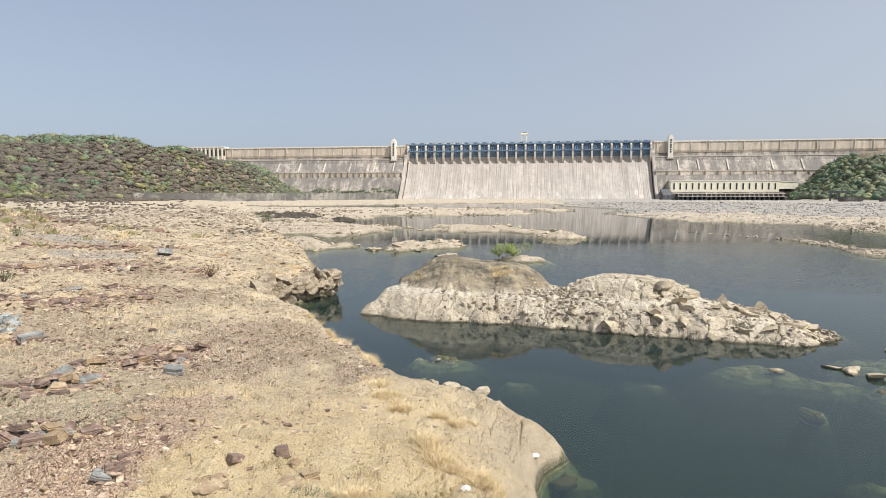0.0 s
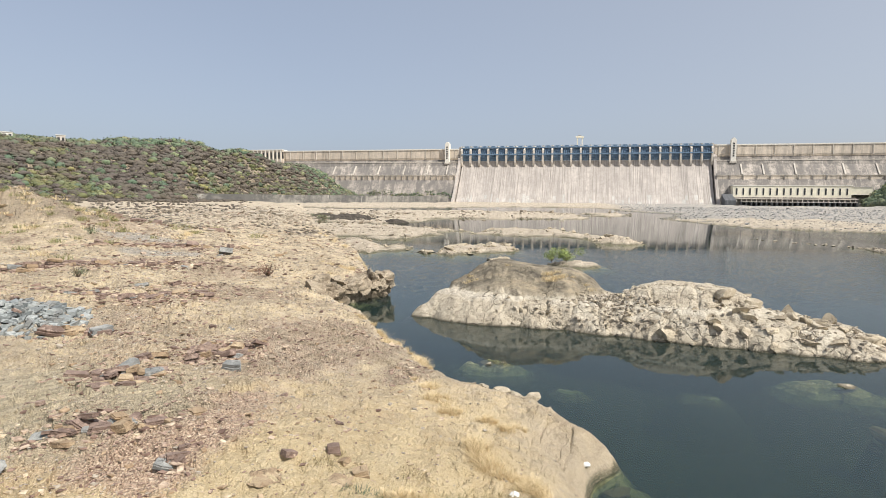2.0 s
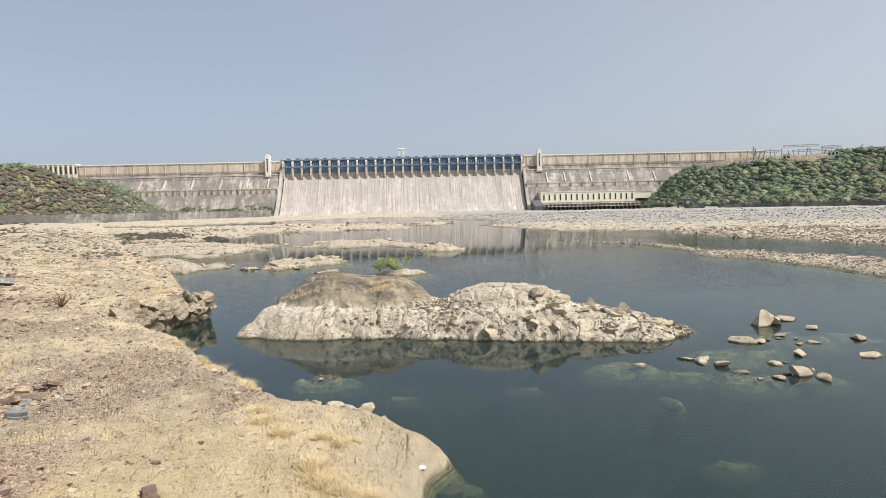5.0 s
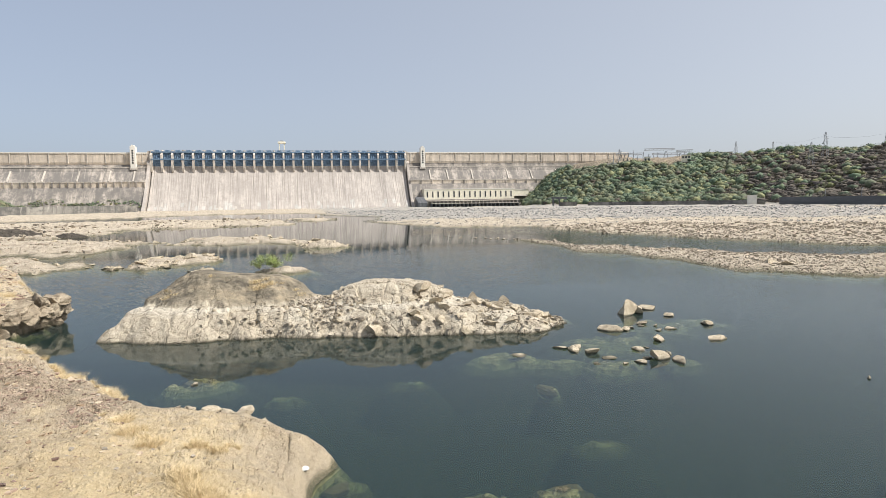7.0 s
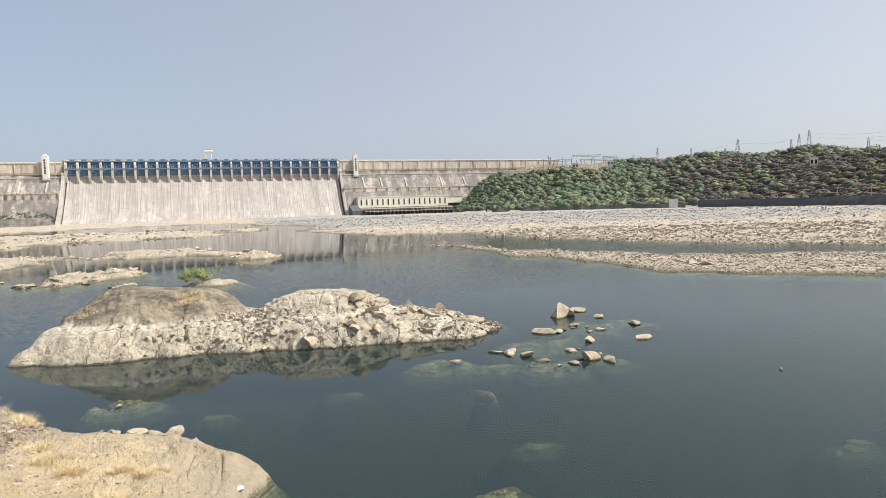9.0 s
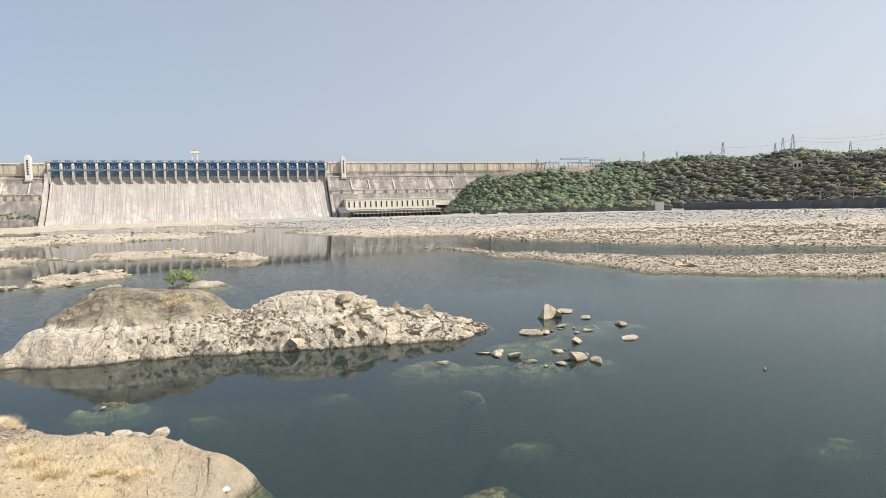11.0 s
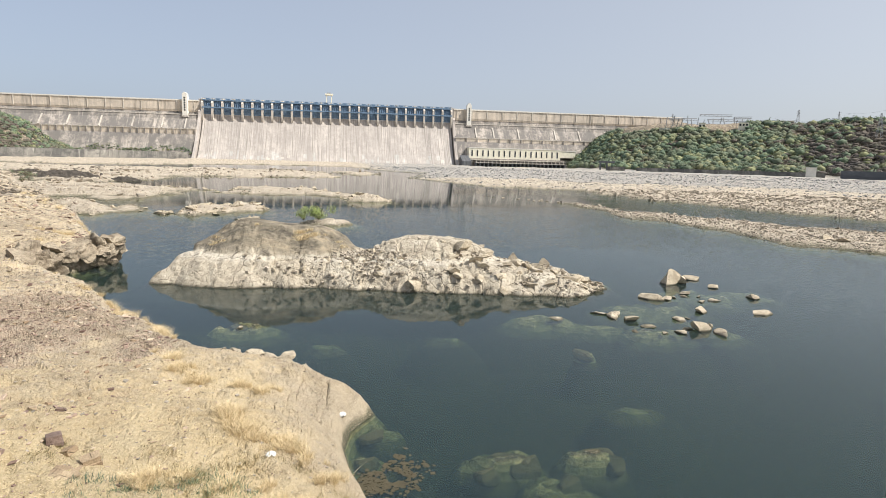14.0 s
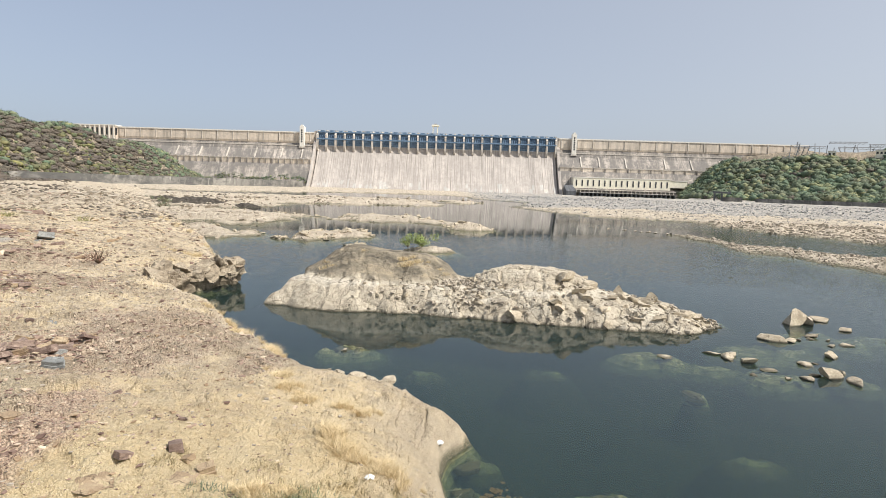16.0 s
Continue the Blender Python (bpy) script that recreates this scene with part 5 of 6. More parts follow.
def rubble():
    rng = random.Random(9)
    # x, y, half length, half width, turn, count, size, share of purple
    piles = [(-16.6, 19.2, 1.1, 0.75, 40, 30, 0.44, 0.85), (-15.0, 17.2, 1.2, 0.35, 55, 13, 0.34, 0.7), (-12.3, 14.1, 1.5, 0.35, 38, 26, 0.34, 0.7), (-13.3, 12.8, 0.6, 0.3, 40, 7, 0.38, 0.6), (-10.05, 13.1, 0.25, 0.3, 40, 4, 0.38, 0.6), (-15.7, 24.1, 1.5, 1.0, 40, 38, 0.40, 0.75),
             (-26.4, 33.6, 2.2, 1.1, 40, 30, 0.6, 0.75), (-29.5, 31.8, 1.4, 0.7, 40, 14, 0.6, 0.8), (-43.5, 43.5, 4.2, 1.3, 42, 52, 0.78, 0.85), (-38.0, 47.0, 3.2, 1.8, 42, 22, 0.7, 0.75), (-47.5, 40.5, 2.5, 1.0, 42, 16, 0.7, 0.7),
             (-51.0, 62.5, 5.5, 1.0, 42, 26, 1.1, 0.85), (-45, 66, 4, 2, 42, 10, 0.9, 0.7), (-22.9, 24.0, 1.4, 0.5, 40, 12, 0.48, 0.6), (-28.5, 38.0, 1.8, 1.0, 40, 8, 0.6, 0.7), (-20.5, 28.6, 1.5, 1.5, 40, 6, 0.36, 0.6), (-72, 84, 8, 1.5, 42, 16, 1.5, 0.85), (-84, 92, 9, 1.2, 42, 10, 2.0, 0.9), (-38.0, 60.0, 5, 5, 40, 8, 0.8, 0.6),
             (-33, 33, 2.0, 1.5, 40, 10, 0.6, 0.6), (-24, 42, 3, 3, 40, 7, 0.42, 0.6), (-33, 52, 4, 3, 40, 10, 0.6, 0.6), (-9, 19, 2.5, 2.5, 40, 5, 0.16, 0.7)]
    far = {"slab": [], "slab_tan": [], "slab_grey": []}
    for px, py, ra, rb, turn, count, size, purple in piles:
        size *= 1.3 if py < 26 else 1.0
        ca, sa = math.cos(radians(turn)), math.sin(radians(turn))
        along, off = [rng.gauss(0, ra * 0.68) for _ in range(count)], [rng.gauss(0, rb * 0.72) for _ in range(count)]
        xs, ys = [px + a * ca - b * sa for a, b in zip(along, off)], [py + a * sa + b * ca for a, b in zip(along, off)]
        laid = []
        for x, y, z in zip(xs, ys, land(np.array(xs), np.array(ys)).tolist()):
            kind = "slab" if rng.random() < 0.85 * purple else rng.choice(("slab_tan", "slab_tan", "slab_tan", "slab_grey"))
            k = size * rng.choice((0.4, 0.5, 0.6, 0.75, 0.95))
            lift = sum(0.19 * b for u, v, b in laid if math.hypot(u - x, v - y) < 0.85 * b)
            laid.append((x, y, k))
            lift = min(lift, 0.5 * size)
            if py < 38:
                slab(x, y, k, kind, rng, lift, z)
            else:
                m = pose(x, y, z + k * 0.1 + lift, rng.gauss(0, 9), rng.gauss(0, 9), rng.gauss(38, 34)) @ Matrix.Diagonal((k * rng.uniform(0.6, 1.1), k * rng.uniform(0.6, 1.1), k * rng.uniform(0.6, 1.1), 1))
                far[kind].append((rng.choice(SLABS[kind]), m))
    for kind, items in far.items():
        tagged(joined("far_slabs", items, MAT[kind]), "brown and grey shale slabs piled in low ridges", "rubble", kind="stuff")
    g = np.random.default_rng(19)
    n = [int(p[5] * 9) for p in piles]
    pile = np.repeat(np.array(piles), n, axis=0)
    a, b, turn = g.normal(size=len(pile)) * pile[:, 2] * 0.85, g.normal(size=len(pile)) * (pile[:, 3] * 0.9 + 0.2), np.radians(pile[:, 4])
    x, y = pile[:, 0] + a * np.cos(turn) - b * np.sin(turn), pile[:, 1] + a * np.sin(turn) + b * np.cos(turn)
    size = pile[:, 6] * g.choice((0.08, 0.12, 0.18, 0.26, 0.36), len(pile))
    tagged(scatter_stones("shale_rubble", x, y, land(x, y) + 0.25 * size, size, MAT["chips"], g, True, 0.5), "broken purple-brown shale pieces lying in drifts", "rubble", kind="stuff")
    a, r = g.uniform(0, 6.283, 1100), g.random(1100) ** 0.6
    x, y = -28.6 + 4.6 * r * np.cos(a), 23.6 + 4.2 * r * np.sin(a)
    size = g.choice((0.10, 0.15, 0.2, 0.27, 0.34), 1100)
    tagged(scatter_stones("grey_rubble", x, y, land(x, y) + 0.5 * size * g.random(1100), size, MAT["greys_dark"], g, True, 0.85), "heap of blue-grey broken stone on the bank", "rubble", kind="stuff")
    for k in range(40):
        a, r = rng.uniform(0, 6.283), rng.random() ** 0.6
        slab(-28.6 + 4.4 * r * math.cos(a), 23.6 + 4.1 * r * math.sin(a), rng.uniform(0.24, 0.42), "slab_grey" if rng.random() < 0.85 else "slab", rng, rng.uniform(0.08, 0.25), None, 22, rng.uniform(0, 180))
    for x, y, s, kind in ((-25.2, 24.4, 0.6, "slab_grey"), (-38.6, 59.9, 1.3, "slab_grey"), (-10.1, 12.75, 0.36, "slab_grey")):
        slab(x, y, s, kind, rng, 0.25 * s, None, 14)
    # stones of hand size and more, strewn singly and in patches
    n = 42000
    az, r = np.radians(g.uniform(-57, 4, n)), np.exp(g.uniform(math.log(9.5), math.log(330), n))
    x, y = r * np.sin(az), r * np.cos(az)
    z, zone = land(x, y, True)
    ok = (z > 1.0) & (g.random(n) < 0.10 + (0.75 - 0.4 * smooth(35, 60, r)) * smooth(0.0, 0.22, fbm(x / (4.5 + 0.05 * r), y / (4.5 + 0.05 * r), 4, 25)) * smooth(-5, -14, x)) & (x < -0.15 * y - 1)
    x, y, z, r = x[ok], y[ok], z[ok], r[ok]
    size = (0.022 + 0.0013 * r + 0.0016 * np.clip(r - 40, 0, 200)) * (0.7 + 1.9 * g.random(len(x)) ** 4)
    dark = g.random(len(x)) < 0.55 * smooth(150, 60, r)
    far_off = r > 105
    for sel, m, lab in ((dark & ~far_off, "chips", "brown shale pieces lying loose on the bank"), (~dark & ~far_off, "tan_chips", "tan stones lying loose on the bank"), (far_off, "pebbles", "pale grey stones lying on the far bank")):
        tagged(scatter_stones("loose_stones", x[sel], y[sel], z[sel] + 0.25 * size[sel], size[sel], MAT[m], g, True, 0.62), lab, "stones", kind="stuff")


rubble()

grey_block = new("grey_boulder", rock_mesh("grey_boulder", 771, MAT["slab_grey"], 4, 17, 0.34, 0.12, (1.0, 0.85, 0.8)))
grey_block.matrix_basis = pose(-13.4, 11.1, at(-13.4, 11.1) + 0.12, 0, 0, 40) @ Matrix.Diagonal((0.42, 0.42, 0.42, 1))
tagged(grey_block, "angular light grey boulder sitting on the bank", "rock", "boulders on the bank")


for k, (x, y, s, c, lab) in enumerate(((-13.9, 21.8, 0.42, "slab_grey", "rounded green-grey boulder beside a slab pile"), (-7.45, 14.25, 0.24, "slab", "square brown block of shale on the sand"), (-6.65, 15.3, 0.28, "slab", "square brown block of shale on the sand"), (-6.2, 14.9, 0.2, "slab_tan", "small tan block of stone on the sand"), (-5.5, 14.4, 0.26, "slab_tan", "small tan block of stone on the sand"), (-18.2, 15.0, 0.3, "slab", "dark brown block of shale on the bank"))):
    ob = new("loose_block", SLABS[c][k % 5])
    ob.matrix_basis = pose(x, y, at(x, y) + 0.25 * s, 6 - 4 * k, 8, 20 + k * 47) @ Matrix.Diagonal((0.9 * s, 1.2 * s, 1.7 * s, 1))
    tagged(ob, lab, "rock", "boulders on the bank")


def big_flat(x, y, s, k, colour, label):
    ob = new("bedrock_outcrop", rock_mesh("bedrock_slab", 700 + k, MAT[colour], 4, 12, 0.4, 0.35, (1.0, 0.75, 0.16)))
    ob.matrix_basis = pose(x, y, at(x, y) - 0.06 * s, 0, 0, k * 53) @ Matrix.Diagonal((s, s, s, 1))
    tagged(ob, label, "rock", "bedrock slabs")


for k, (x, y, s, c) in enumerate(((-7.5, 13.3, 0.75, "slab_tan"), (-5.9, 13.7, 0.7, "slab_tan"), (-3.9, 26.6, 0.9, "boulder"), (-2.9, 26.3, 0.8, "boulder"))):
    big_flat(x, y, s, k, c, {"slab_tan": "flat tan bedrock outcrop showing through the soil", "slab_grey": "flat grey-green bedrock outcrop on the bank", "slab": "flat purple bedrock ledge on the bank", "boulder": "pale rounded granite outcrop at the bank edge"}[c])
for k, (x, y, s, fl) in enumerate(((-3.4, 26.3, 0.6, 0.95), (-2.7, 26.0, 0.55, 0.8), (-4.2, 26.5, 0.5, 0.6), (-2.0, 25.8, 0.6, 0.5), (-1.2, 25.4, 0.5, 0.45))):
    ob = new("lip_boulder", rock_mesh("lip_boulder", 820 + k, MAT["boulder"], 4, 17, 0.3, 0.2, (1.0, 0.8, 0.75)))
    ob.matrix_basis = pose(x, y, at(x, y) + 0.12 * s, 0, 0, k * 67) @ Matrix.Diagonal((s, s, s * fl, 1))
    tagged(ob, "cracked pale grey boulder on the lip of the bank", "rock", "boulders on the bank")


def shore_rocks():
    """Broken rock along the waterline of the bank."""
    rng = random.Random(91)
    line = BANK[13:23]
    for (x0, y0), (x1, y1) in zip(line, line[1:]):
        n = int(math.hypot(x1 - x0, y1 - y0) * 1.6)
        for k in range(n):
            t = rng.random()
            x, y = x0 + (x1 - x0) * t + rng.uniform(-0.7, 0.15), y0 + (y1 - y0) * t + rng.uniform(-0.4, 0.3)
            z = at(x, y)
            if z < -0.25 or z > 0.5:
                continue
            s = rng.choice((0.22, 0.3, 0.4, 0.55))
            boulder(x, y, z + 0.04 * s, s, rng.randint(0, 5), rng.uniform(0, 360), "broken pale rock at the waterline of the bank", "rocks along the bank", rng.uniform(0.5, 0.9), "shore_rock")


shore_rocks()


def bank_gravel():
    rng = np.random.default_rng(5)
    n = 70000
    az = np.radians(rng.uniform(-58, 8, n))
    r = np.exp(rng.uniform(math.log(9.5), math.log(260), n))
    x, y = r * np.sin(az), r * np.cos(az)
    z, zone = land(x, y, True)
    ok = (z > 0.5) & ((zone["rock"] < 0.6) | (r > 60)) & (rng.random(n) < 0.05 + 0.85 * zone["gravel"] + 0.7 * zone["stony"] * smooth(18, 45, r)) & (x < -0.12 * y + 2.5)
    x, y, z, r = x[ok], y[ok], z[ok], r[ok]
    size = (0.014 + 0.0013 * r) * rng.uniform(0.6, 1.0, len(x)) * (1 + 1.8 * rng.random(len(x)) ** 8)
    dark = rng.random(len(x)) < np.clip(zone["gravel"][ok] * 1.1 - 0.1, 0.15, 0.9)
    for name, sel, m, lab in (("shale_gravel", dark, "chips", "purple-brown shale chips strewn over the bank"), ("pebble_gravel", ~dark, "pebbles", "pale pebbles strewn over the bank")):
        ob = scatter_stones(name, x[sel], y[sel], z[sel] + 0.2 * size[sel], size[sel], MAT[m], rng, True, 0.7)
        tagged(ob, lab, "gravel", kind="stuff")


bank_gravel()


def river_stones():
    rng = np.random.default_rng(8)
    for name, count, r0, r1, a0, a1, base, m, lab in (
            ("spit_stones", 36000, 60, 230, 18, 62, 0.0017, "pebbles", "pale angular stones heaped on the river spit"),
            ("flat_stones", 13000, 230, 700, 3, 62, 0.0010, "greys", "grey and tan boulders covering the river flats"),
            ("mid_stones", 6000, 90, 420, -32, 6, 0.0024, "pebbles", "pale stones scattered over the low river islets")):
        az = np.radians(rng.uniform(a0, a1, count))
        r = np.exp(rng.uniform(math.log(r0), math.log(r1), count))
        x, y = r * np.sin(az), r * np.cos(az)
        z, zone = land(x, y, True)
        ok = (z > 0.03) & (zone["hill"] < 0.3) & (zone["rock"] > 0.5)
        if name == "mid_stones":
            ok &= fbm(x / 14, y / 14, 3, 91) > 0.12
        x, y, z, r = x[ok], y[ok], z[ok], r[ok]
        size = r * base * rng.uniform(0.5, 1.0, len(x)) * (1 + 1.5 * rng.random(len(x)) ** 10)
        ob = scatter_stones(name, x, y, z + 0.15 * size, size, MAT[m], rng, True, 1.0)
        tagged(ob, lab, "stones", kind="stuff")


river_stones()


def islet_boulders():
    rng = random.Random(55)
    spots = []
    for _ in range(560):
        poly = FLATS[rng.choice((3, 3, 3, 3, 6, 6, 7, 5, 4, 0, 1, 12))][0]
        spots.append((rng.uniform(min(p[0] for p in poly) - 1.5, max(p[0] for p in poly) + 1.5), rng.uniform(min(p[1] for p in poly) - 1.5, max(p[1] for p in poly) + 1.5)))
    xs, ys = np.array(spots).T
    zs = land(xs, ys)
    ok = np.flatnonzero((zs > -0.1) & (zs < 2.5))[:230]
    for x, y, z in zip(xs[ok].tolist(), ys[ok].tolist(), zs[ok].tolist()):
        s = rng.choice((0.25, 0.32, 0.42, 0.6)) * (1 + y / 300)
        boulder(x, y, z + 0.1 * s, s, rng.randint(0, 5), rng.uniform(0, 360), "grey boulder on a low rocky islet", "boulders on the islets", rng.uniform(0.5, 0.9))


islet_boulders()


def shallow_rocks():
    """Sunken rocks that show through the water."""
    rng = random.Random(31)
    meshes = [rock_mesh("sunken_rock", 640 + k, MAT["sunk"], 3, 9, 0.4, 0.14, (1.0, 0.8, 0.5)) for k in range(5)]
    for x, y, s, top in ((5.7, 19.0, 1.0, -0.1), (6.5, 18.5, 0.7, -0.15), (5.1, 18.3, 0.6, -0.15), (8.8, 18.9, 0.9, -0.1), (9.5, 18.4, 0.6, -0.2), (7.3, 17.2, 0.7, -0.25), (-5.6, 36.3, 0.8, -0.12), (-4.6, 36.6, 0.6, -0.16), (1.5, 21.2, 0.6, -0.1), (1.2, 19.4, 0.5, -0.12), (13.2, 29.6, 0.7, -0.05), (2.2, 16.2, 0.7, -0.2)):
        ob = new("sunken_rock", rng.choice(meshes))
        ob.matrix_basis = pose(x, y, top + 0.04 - 0.36 * s, 0, 0, rng.uniform(0, 360)) @ Matrix.Diagonal((s, s, s, 1))
        tagged(ob, "olive algae-covered rock just under the water", "rock", "sunken rocks")


shallow_rocks()


def algae_mat():
    rng = np.random.default_rng(12)
    n = 620
    t = rng.random(n)
    x = 0.7 + 1.8 * t + rng.normal(size=n) * 0.35
    y = 17.3 + 2.0 * t * rng.random(n) + rng.normal(size=n) * 0.35
    ok = (vnoise(x * 2.2, y * 2.2, 5) > -0.08) & (land(x, y) < 0.05)
    x, y = x[ok], y[ok]
    ob = scatter_stones("floating_algae", x, y, np.full(len(x), 0.0), rng.uniform(0.03, 0.11, len(x)), MAT["algae"], rng, True, 0.3)
    tagged(ob, "brown floating algae crust at the bank foot", "algae", kind="stuff")


algae_mat()


# ---------------------------------------------------------------- plants
def dry_grass():
    rng = np.random.default_rng(15)
    rows = [(-14.3, 36.6, -11.6, 36.0, 60, 0.55), (-12.2, 35.8, -9.6, 32.8, 50, 0.6), (-8.6, 30.6, -7.2, 27.6, 26, 0.5), (-6.6, 24.8, -5.0, 21.6, 46, 0.6), (-5.2, 21.8, -4.4, 21.0, 18, 0.55), (-3.4, 21.4, -2.3, 20.8, 26, 0.55), (-3.7, 19.2, -2.8, 17.0, 46, 0.6),
            (-2.8, 17.2, -1.0, 16.4, 46, 0.55), (-1.4, 16.6, 0.2, 14.8, 44, 0.55), (-4.8, 13.6, -1.2, 14.0, 46, 0.42), (-2.5, 12.6, 0.6, 13.4, 40, 0.45), (-29.2, 76, -25.8, 70, 16, 1.0), (-27.6, 62, -22.6, 58, 30, 0.75), (-40, 94, -36, 88, 16, 1.2), (-44, 100, -40, 96, 10, 1.0), (-52, 114, -44, 104, 10, 1.0), (-24, 48, -19.6, 46, 12, 0.5), (-24, 56, -23, 52, 10, 0.6)]
    xs, ys, hs = [], [], []
    for x0, y0, x1, y1, n, h in rows:
        n = int(n * 0.62)
        t = rng.random(n)
        xs.append(x0 + (x1 - x0) * t + rng.normal(size=n) * 0.24)
        ys.append(y0 + (y1 - y0) * t + rng.normal(size=n) * 0.24)
        hs.append(np.full(n, h) * rng.uniform(0.5, 1.0, n))
    x, y, h = np.concatenate(xs), np.concatenate(ys), np.concatenate(hs)
    z = land(x, y)
    ok = (z > 0.5) & (vnoise(x * 1.1, y * 1.1, 9) > -0.12)
    h = h * 0.85
    tagged(tufts("dry_grass", x[ok], y[ok], z[ok], h[ok], h[ok] * 0.5, MAT["straw"], rng, 130, 0.0055), "straw-yellow dry grass along the bank edge", "grass", kind="stuff")
    n = 46
    x, y = np.concatenate([rng.uniform(-11, -6, 20), rng.normal(-2.6, 0.5, 14), rng.normal(0.8, 0.8, 12)]), rng.uniform(50.2, 51.6, n)
    z, cap = isle_height(x, y)
    ok = (cap > 0.5) & (vnoise(x * 0.8, y * 0.8, 3) > -0.05)
    tagged(tufts("island_grass", x[ok], y[ok], z[ok], rng.uniform(0.2, 0.55, ok.sum()), np.full(ok.sum(), 0.35), MAT["straw"], rng, 60, 0.012), "dry tufts of grass on the island cap", "grass", kind="stuff")
    x = np.concatenate([rng.uniform(-3.6, -2.0, 30), rng.uniform(-5.5, -1.5, 30)])
    y = np.concatenate([rng.uniform(13.2, 14.3, 30), rng.uniform(12.6, 13.6, 30)])
    near = np.random.default_rng(27)
    gx, gy = near.uniform(-7.5, 0.5, 1100), near.uniform(11.6, 15.6, 1100)
    ok = (fbm(gx / 1.1, gy / 1.1, 3, 29) > 0.10 + 0.16 * smooth(13.2, 15.0, gy)) & (land(gx, gy) > 0.8)
    gx, gy = gx[ok], gy[ok]
    tagged(tufts("brown_grass", gx, gy, land(gx, gy), near.uniform(0.05, 0.16, len(gx)), near.uniform(0.12, 0.3, len(gx)), MAT["weed_tan"], near, 34, 0.006), "sparse brown and olive grass on the sand", "grass", kind="stuff")
    tagged(tufts("green_grass", x, y, land(x, y), np.full(60, 0.16), np.full(60, 0.3), MAT["green"], rng, 40, 0.008), "short green and dry grass near the bank foot", "grass", kind="stuff")


dry_grass()


def bank_weeds():
    """Small brown weeds and dry leaves dotted over the sand."""
    rng = np.random.default_rng(66)
    n = 1500
    az, r = np.radians(rng.uniform(-56, 6, n)), np.exp(rng.uniform(math.log(10), math.log(75), n))
    x, y = r * np.sin(az), r * np.cos(az)
    z, zone = land(x, y, True)
    ok = (z > 1.2) & (fbm(x / 2.5, y / 2.5, 3, 67) > 0.02) & (x < -0.1 * y)
    x, y, z, r = x[ok], y[ok], z[ok], r[ok]
    h = (0.035 + 0.0012 * r) * rng.uniform(0.5, 1.2, len(x))
    tagged(tufts("low_weeds", x, y, z, h, h * 2.6, MAT["weed"], rng, 26, 0.009), "low brown weeds dotted over the sandy bank", "weeds", kind="stuff")


bank_weeds()


def shrub(name, x, y, z, rad, high, mat_, label, count=420, leaf=0.10, seed=1):
    rng = np.random.default_rng(seed)
    b = empty(name, pose(x, y, z), label, "bush")
    r2 = random.Random(seed)
    bm = bmesh.new()
    for k in range(16):
        a, e = r2.uniform(0, 6.28), r2.uniform(0.5, 1.4)
        p = Vector((math.cos(a) * math.cos(e) * rad, math.sin(a) * math.cos(e) * rad, math.sin(e) * high * 1.5))
        add_bar(bm, (0, 0, -0.1), p * 0.55, 0.012 + 0.008 * rad)
        add_bar(bm, p * 0.5, p * 0.95 + Vector((r2.uniform(-0.2, 0.2) * rad, r2.uniform(-0.2, 0.2) * rad, 0)), 0.008 + 0.004 * rad)
    part("branches", bm, MAT["bark"], b)
    k = 9
    cx, cy = rng.normal(size=k) * rad * 0.5, rng.normal(size=k) * rad * 0.5
    ob = leaf_clumps("leaves", cx, cy, rng.uniform(0, 0.6, k) * high, np.full(k, rad * 0.5), np.full(k, high * 0.45), MAT[mat_], rng, count // k, leaf)
    ob.parent = b
    return b


shrub("green_bush", -2.4, 92.5, 0.7, 1.9, 1.5, "bush", "bright green bush on a low rock in the water", 1900, 0.085, 3)
shrub("green_bush", -4.6, 92.5, 0.6, 1.0, 0.9, "bush", "bright green bush on a low rock in the water", 800, 0.085, 4)
shrub("twig_bush", -28.4, 50.8, at(-28.4, 50.8), 1.1, 0.85, "twig", "reddish bare twig bush on the bank", 700, 0.07, 5)
shrub("dark_bush", -24.0, 50.8, at(-24, 50.8) - 0.2, 0.9, 0.7, "scrub", "dark dry bush at the cove edge", 400, 0.1, 6)
for k, (x, y, s) in enumerate(((-92, 205, 1.6), (-86, 188, 1.2), (-100, 222, 2.4), (-118, 250, 1.6), (-62, 66, 0.9), (-36, 37, 0.6))):
    shrub("small_bush", x, y, at(x, y), s, s, "green", "small green shrub growing on the bank", 260, 0.14, 20 + k)


